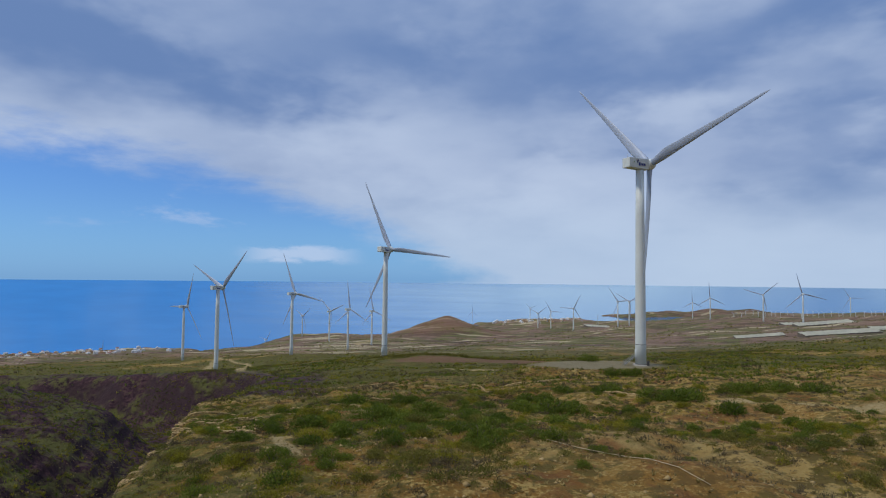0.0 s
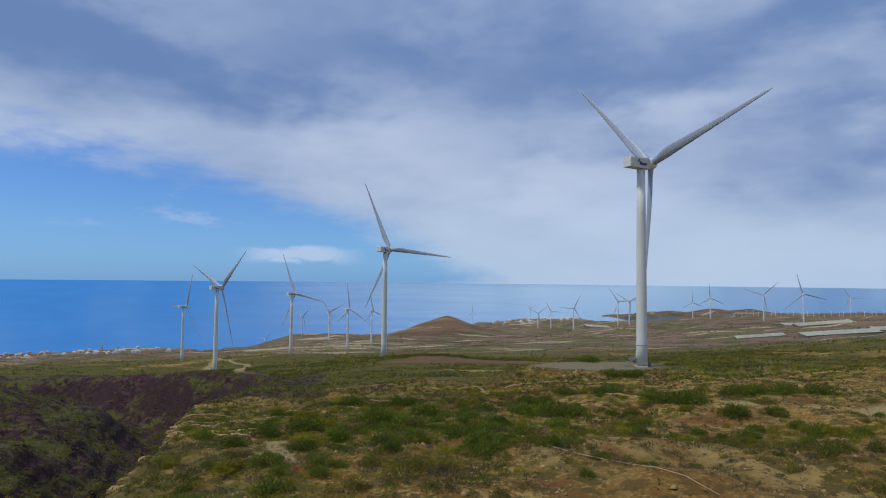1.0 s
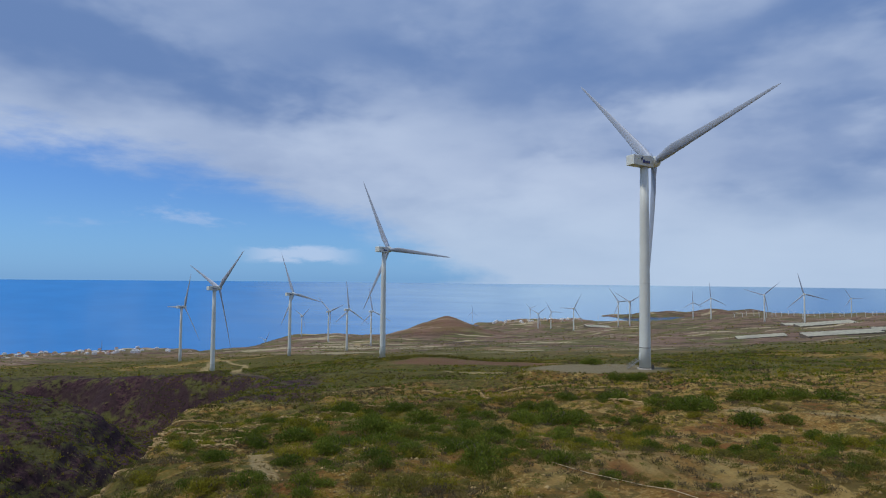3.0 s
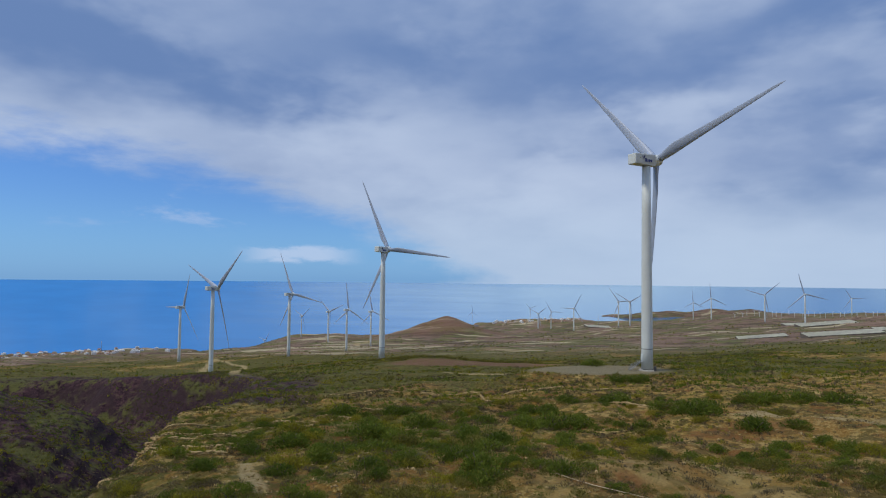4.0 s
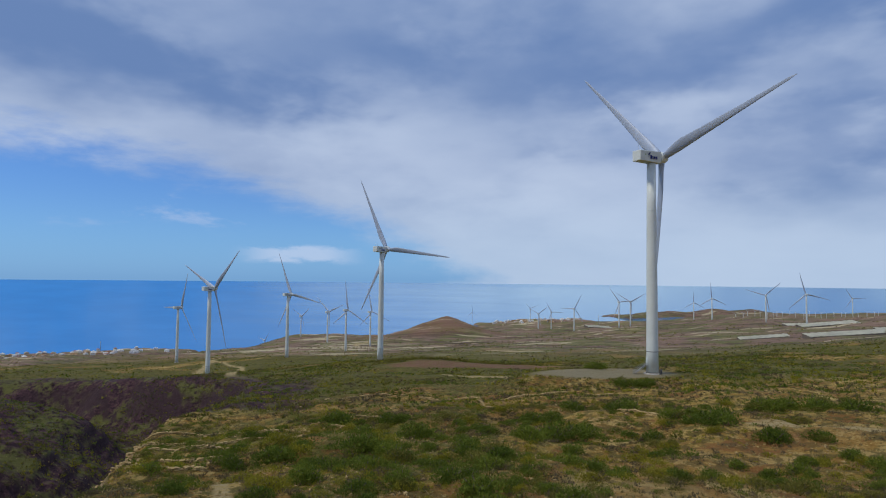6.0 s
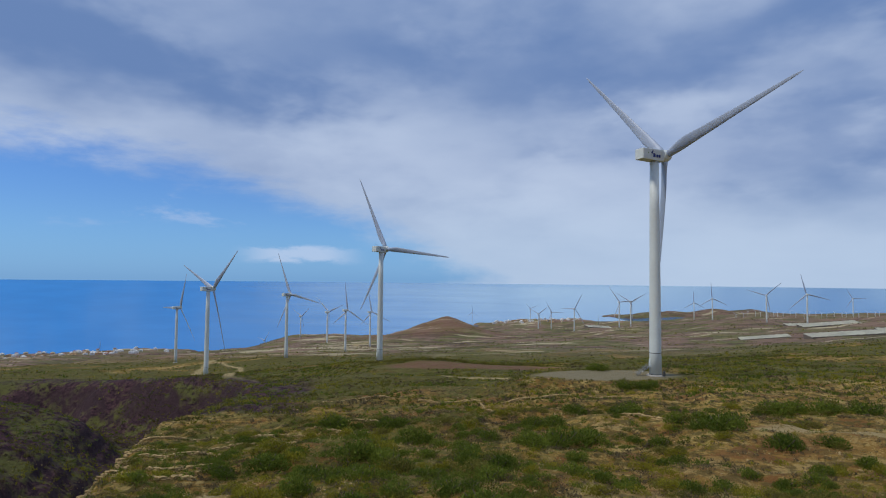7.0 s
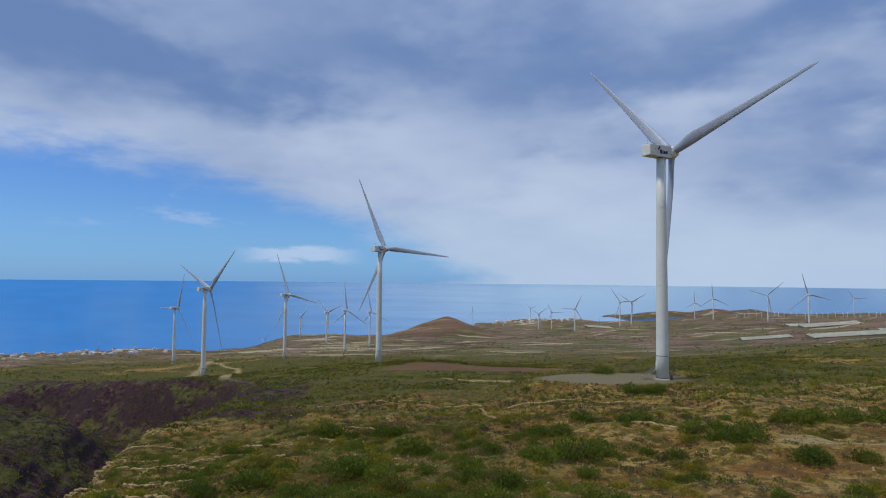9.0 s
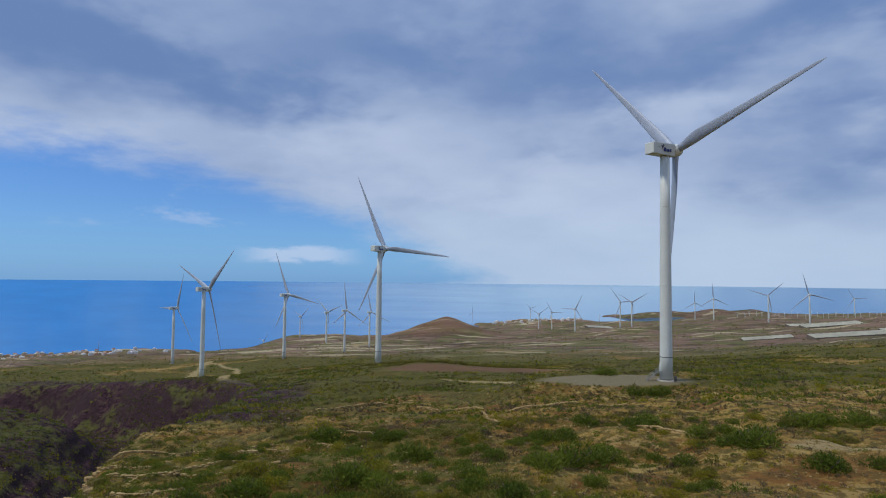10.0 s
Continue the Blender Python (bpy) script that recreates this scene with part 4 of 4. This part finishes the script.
def ground_pipe():
    pts = [(9.0, 55.0), (9.8, 53.4), (11.0, 52.2), (12.7, 50.8), (13.8, 48.8), (14.8, 46.8), (16.0, 44.7), (17.2, 42.5)]
    rings = []
    for k, (x, y) in enumerate(pts):
        z = spot(x, y) + 0.12
        rings.append([(x + 0.024 * math.cos(a), y + 0.014 * math.cos(a), z + 0.024 * math.sin(a)) for a in (0, 1.05, 2.09, 3.14, 4.19, 5.24)])
    me = bpy.data.meshes.new("water_pipe")
    bm = loft(rings)
    bm.to_mesh(me)
    bm.free()
    me.materials.append(PIPE)
    tagged(new("water_pipe", me), "thin pale plastic water pipe lying on the soil", "pipe")


PIPE = plain("pale_plastic", (0.50, 0.40, 0.24), 0.55, 0.0, 4.0, 0.2)
ground_pipe()

WALLS = [plain("white_render", (0.84, 0.83, 0.80), 0.85, 0.0, 0.5, 0.08), plain("cream_render", (0.58, 0.48, 0.32), 0.85, 0.0, 0.5, 0.1),
         plain("ochre_render", (0.50, 0.33, 0.18), 0.85, 0.0, 0.5, 0.1)]
TERRACOTTA = plain("terracotta_roof", (0.30, 0.13, 0.08), 0.85, 0.0, 0.6, 0.2)
GLASS = plain("dark_window_glass", (0.03, 0.04, 0.05), 0.12, 0.0, 1.0, 0.1)
SHEETING = plain("pale_greenhouse_sheeting", (0.66, 0.65, 0.53), 0.6, 0.0, 0.08, 0.16)


def house_kind(w, d, h, wall, roof, label):
    t = thing("house", Matrix.Identity(4), label, "house", "coastal town houses")
    body = part("wall", box(-w / 2, w / 2, -d / 2, d / 2, -4.0, h, 0.0), wall, t)
    if roof == "flat":
        part("roof", joined(box(-w / 2 - 0.2, w / 2 + 0.2, -d / 2 - 0.2, d / 2 + 0.2, h, h + 0.5), box(-w / 6, w / 6, -d / 5, d / 5, h + 0.5, h + 2.4)), wall, t, "flat roof with a stair head")
    else:
        bm = bmesh.new()
        e = 0.5
        pts = [(-w / 2 - e, -d / 2 - e, h), (w / 2 + e, -d / 2 - e, h), (w / 2 + e, d / 2 + e, h), (-w / 2 - e, d / 2 + e, h), (-w / 2 + 1.5, 0, h + 2.4), (w / 2 - 1.5, 0, h + 2.4)]
        vs = [bm.verts.new(p) for p in pts]
        for f in ((0, 1, 5, 4), (2, 3, 4, 5), (1, 2, 5), (3, 0, 4), (3, 2, 1, 0)):
            bm.faces.new([vs[k] for k in f])
        part("roof", bm, TERRACOTTA, t, "hipped terracotta roof")
    storeys = max(1, int(h / 3))
    for k in range(storeys):
        for j in (-0.3, 0.0, 0.3):
            part("window", box(j * w - 0.7, j * w + 0.7, -d / 2 - 0.04, -d / 2 + 0.1, 3 * k + 1.0, 3 * k + 2.4), GLASS, t)
    return t


HOUSES = [house_kind(11, 8, 4.2, WALLS[0], "flat", "white flat-roofed coastal house"), house_kind(9, 8, 3.2, WALLS[0], "hip", "low white house with a terracotta roof"),
          house_kind(13, 9, 6.4, WALLS[0], "flat", "two-storey white apartment house"), house_kind(12, 8, 4.2, WALLS[1], "flat", "cream flat-roofed house near the shore"),
          house_kind(20, 9, 3.6, WALLS[2], "flat", "long low ochre building")]
town = random.Random(21)


def settle_town(count, a0, a1, r0, r1):
    done = tries = 0
    while done < count and tries < 4000:
        tries += 1
        a, r = radians(town.uniform(a0, a1)), town.uniform(r0, r1)
        x, y = r * math.sin(a), r * math.cos(a)
        z = spot(x, y)
        if z < SEA_Z + float(bowl(x, y)) + 4:
            continue
        k = town.choice((0, 0, 1, 1, 2, 3, 4))
        copy_thing(HOUSES[k], pose(x, y, z + 0.3, 0, 0, -math.degrees(a) + town.uniform(-35, 35)))
        done += 1


settle_town(95, -36.5, -25.5, 2180, 2500)
settle_town(8, -26, -18, 2250, 2500)
settle_town(60, 4.5, 12.5, 2950, 3250)
for k in HOUSES:
    for o in (*k.children_recursive, k):
        bpy.data.objects.remove(o)


def greenhouse(x, y, w, d, turn):
    """A long low net house; its roof climbs with the slope."""
    z = spot(x, y - d / 2)
    lean = -math.degrees(math.atan2(spot(x + w / 2, y - d / 2) - spot(x - w / 2, y - d / 2), w))
    up = 3.0
    t = thing("greenhouse", pose(x, y, z + 0.3, 0, lean, turn), "long low greenhouse under pale sheeting", "greenhouse", "greenhouses on the plateau")
    n = max(3, int(w / 9))
    bm = bmesh.new()
    front = [bm.verts.new((-w / 2 + w * k / (2 * n), -d / 2, 0.7 + (0.4 if k % 2 else 0.0))) for k in range(2 * n + 1)]
    back = [bm.verts.new((-w / 2 + w * k / (2 * n), d / 2, 0.7 + up + (0.5 if k % 2 else 0.0))) for k in range(2 * n + 1)]
    for k in range(2 * n):
        bm.faces.new((front[k], front[k + 1], back[k + 1], back[k]))
    bmesh.ops.solidify(bm, geom=bm.faces[:], thickness=0.06)
    part("roof", bm, SHEETING, t, "ridged pale sheeting roof")
    part("side_wall", box(-w / 2, w / 2, -d / 2, -d / 2 + 0.1, -5, 0.65), NETTING, t, "dark netting wall")
    part("side_wall", box(-w / 2, w / 2, d / 2 - 0.1, d / 2, -5, 0.6 + up), NETTING, t, "dark netting wall")
    for x0 in (-w / 2, w / 2 - 0.1):
        bm = box(x0, x0 + 0.1, -d / 2 + 0.1, d / 2 - 0.1, -5, 0.6)
        for v in bm.verts:
            if v.co.z > 0 and v.co.y > 0:
                v.co.z += up
        part("side_wall", bm, NETTING, t, "dark netting wall")


NETTING = plain("dark_netting", (0.15, 0.125, 0.10), 0.9, 0.0, 0.3, 0.25)
for x, y, w, d, turn in ((536, 850, 100, 22, -3), (655, 1080, 95, 24, -4), (456, 905, 70, 10, -2), (632, 880, 60, 22, -6), (720, 1260, 80, 22, 0), (470, 1900, 75, 45, 4)):
    greenhouse(x, y, w, d, turn)

# ---- far rows of small turbines, masts ----
small = wind_turbine(20, "small far white wind turbine on the coastal plain", False)
row = random.Random(31)
for k in range(26):
    a = radians(25.0 + k * 0.42 + row.uniform(-0.12, 0.12))
    r = 2170 + row.uniform(-90, 60)
    x, y = r * math.sin(a), r * math.cos(a)
    m = pose(x, y, spot(x, y), 0, 0, 60 + row.uniform(-8, 8))
    ob = copy_thing(small, m)
    ob.matrix_world = m @ Matrix.Diagonal((0.26, 0.26, 0.26, 1))
for o in (*small.children_recursive, small):
    bpy.data.objects.remove(o)


def lattice_mast(x, y, h):
    t = thing("lattice_mast", pose(x, y, spot(x, y)), "tall thin grey lattice mast", "mast")
    for k in range(4):
        a = 0.785 + 1.5708 * k
        part("leg", rod((1.6 * math.cos(a), 1.6 * math.sin(a), -1), (0.4 * math.cos(a), 0.4 * math.sin(a), h), 0.16, 5), STEEL, t)
    for k in range(10):
        z0, z1 = h * k / 10, h * (k + 1) / 10
        r0, r1 = 1.13 - 0.85 * k / 10, 1.13 - 0.85 * (k + 1) / 10
        part("brace", joined(rod((-r0, -r0, z0), (r1, -r1, z1), 0.09, 4), rod((r0, r0, z0), (-r1, r1, z1), 0.09, 4)), STEEL, t)


lattice_mast(495, 2000, 42)
lattice_mast(-1110, 2065, 40)


# ---- boulders along the gorge rim ----
def rim_rock(seed):
    r = random.Random(seed)
    bm = bmesh.new()
    bmesh.ops.create_icosphere(bm, subdivisions=2, radius=1.0)
    for v in bm.verts:
        n = v.co.normalized()
        v.co = n * (0.8 + 0.35 * noise.noise(n * 1.7 + Vector((seed, 0, 0)))) + n * 0.1 * noise.noise(n * 5 + Vector((0, seed, 0)))
        v.co.z = max(-0.5, min(v.co.z, 0.55))
    me = bpy.data.meshes.new("boulder")
    bm.to_mesh(me)
    bm.free()
    me.materials.append(RIMSTONE)
    return me


RIMSTONE = plain("ochre_tuff", (0.34, 0.235, 0.10), 0.95, 0.0, 1.2, 0.4)
ROCKS = [rim_rock(k) for k in range(5)]
edge_pick = random.Random(3)
y = 58.0
while y < 150:
    y += edge_pick.uniform(0.5, 1.3)
    # step out from the slope until the ground falls away
    xs = np.linspace(-20, -75, 221)
    cut = gorge_cut(xs, np.full(221, y))[0]
    k = int(np.argmax(cut > 0.03))
    if cut[k] <= 0.03:
        continue
    x = float(xs[k]) + edge_pick.uniform(-1.6, 0.6)
    sc = 0.22 + 0.75 * edge_pick.random() ** 2.2
    if math.sin(y * 0.55) + edge_pick.uniform(-0.8, 0.8) < -0.1:
        continue
    ob = new("boulder", ROCKS[edge_pick.randrange(5)])
    ob.matrix_world = pose(x, y, spot(x, y) - 0.1 * sc, 0, 0, edge_pick.uniform(0, 360)) @ Matrix.Diagonal((sc * 1.7, sc, sc * 0.8, 1))
    tagged(ob, "pale ochre boulder on the gorge rim", "boulder", "boulders on the rim")
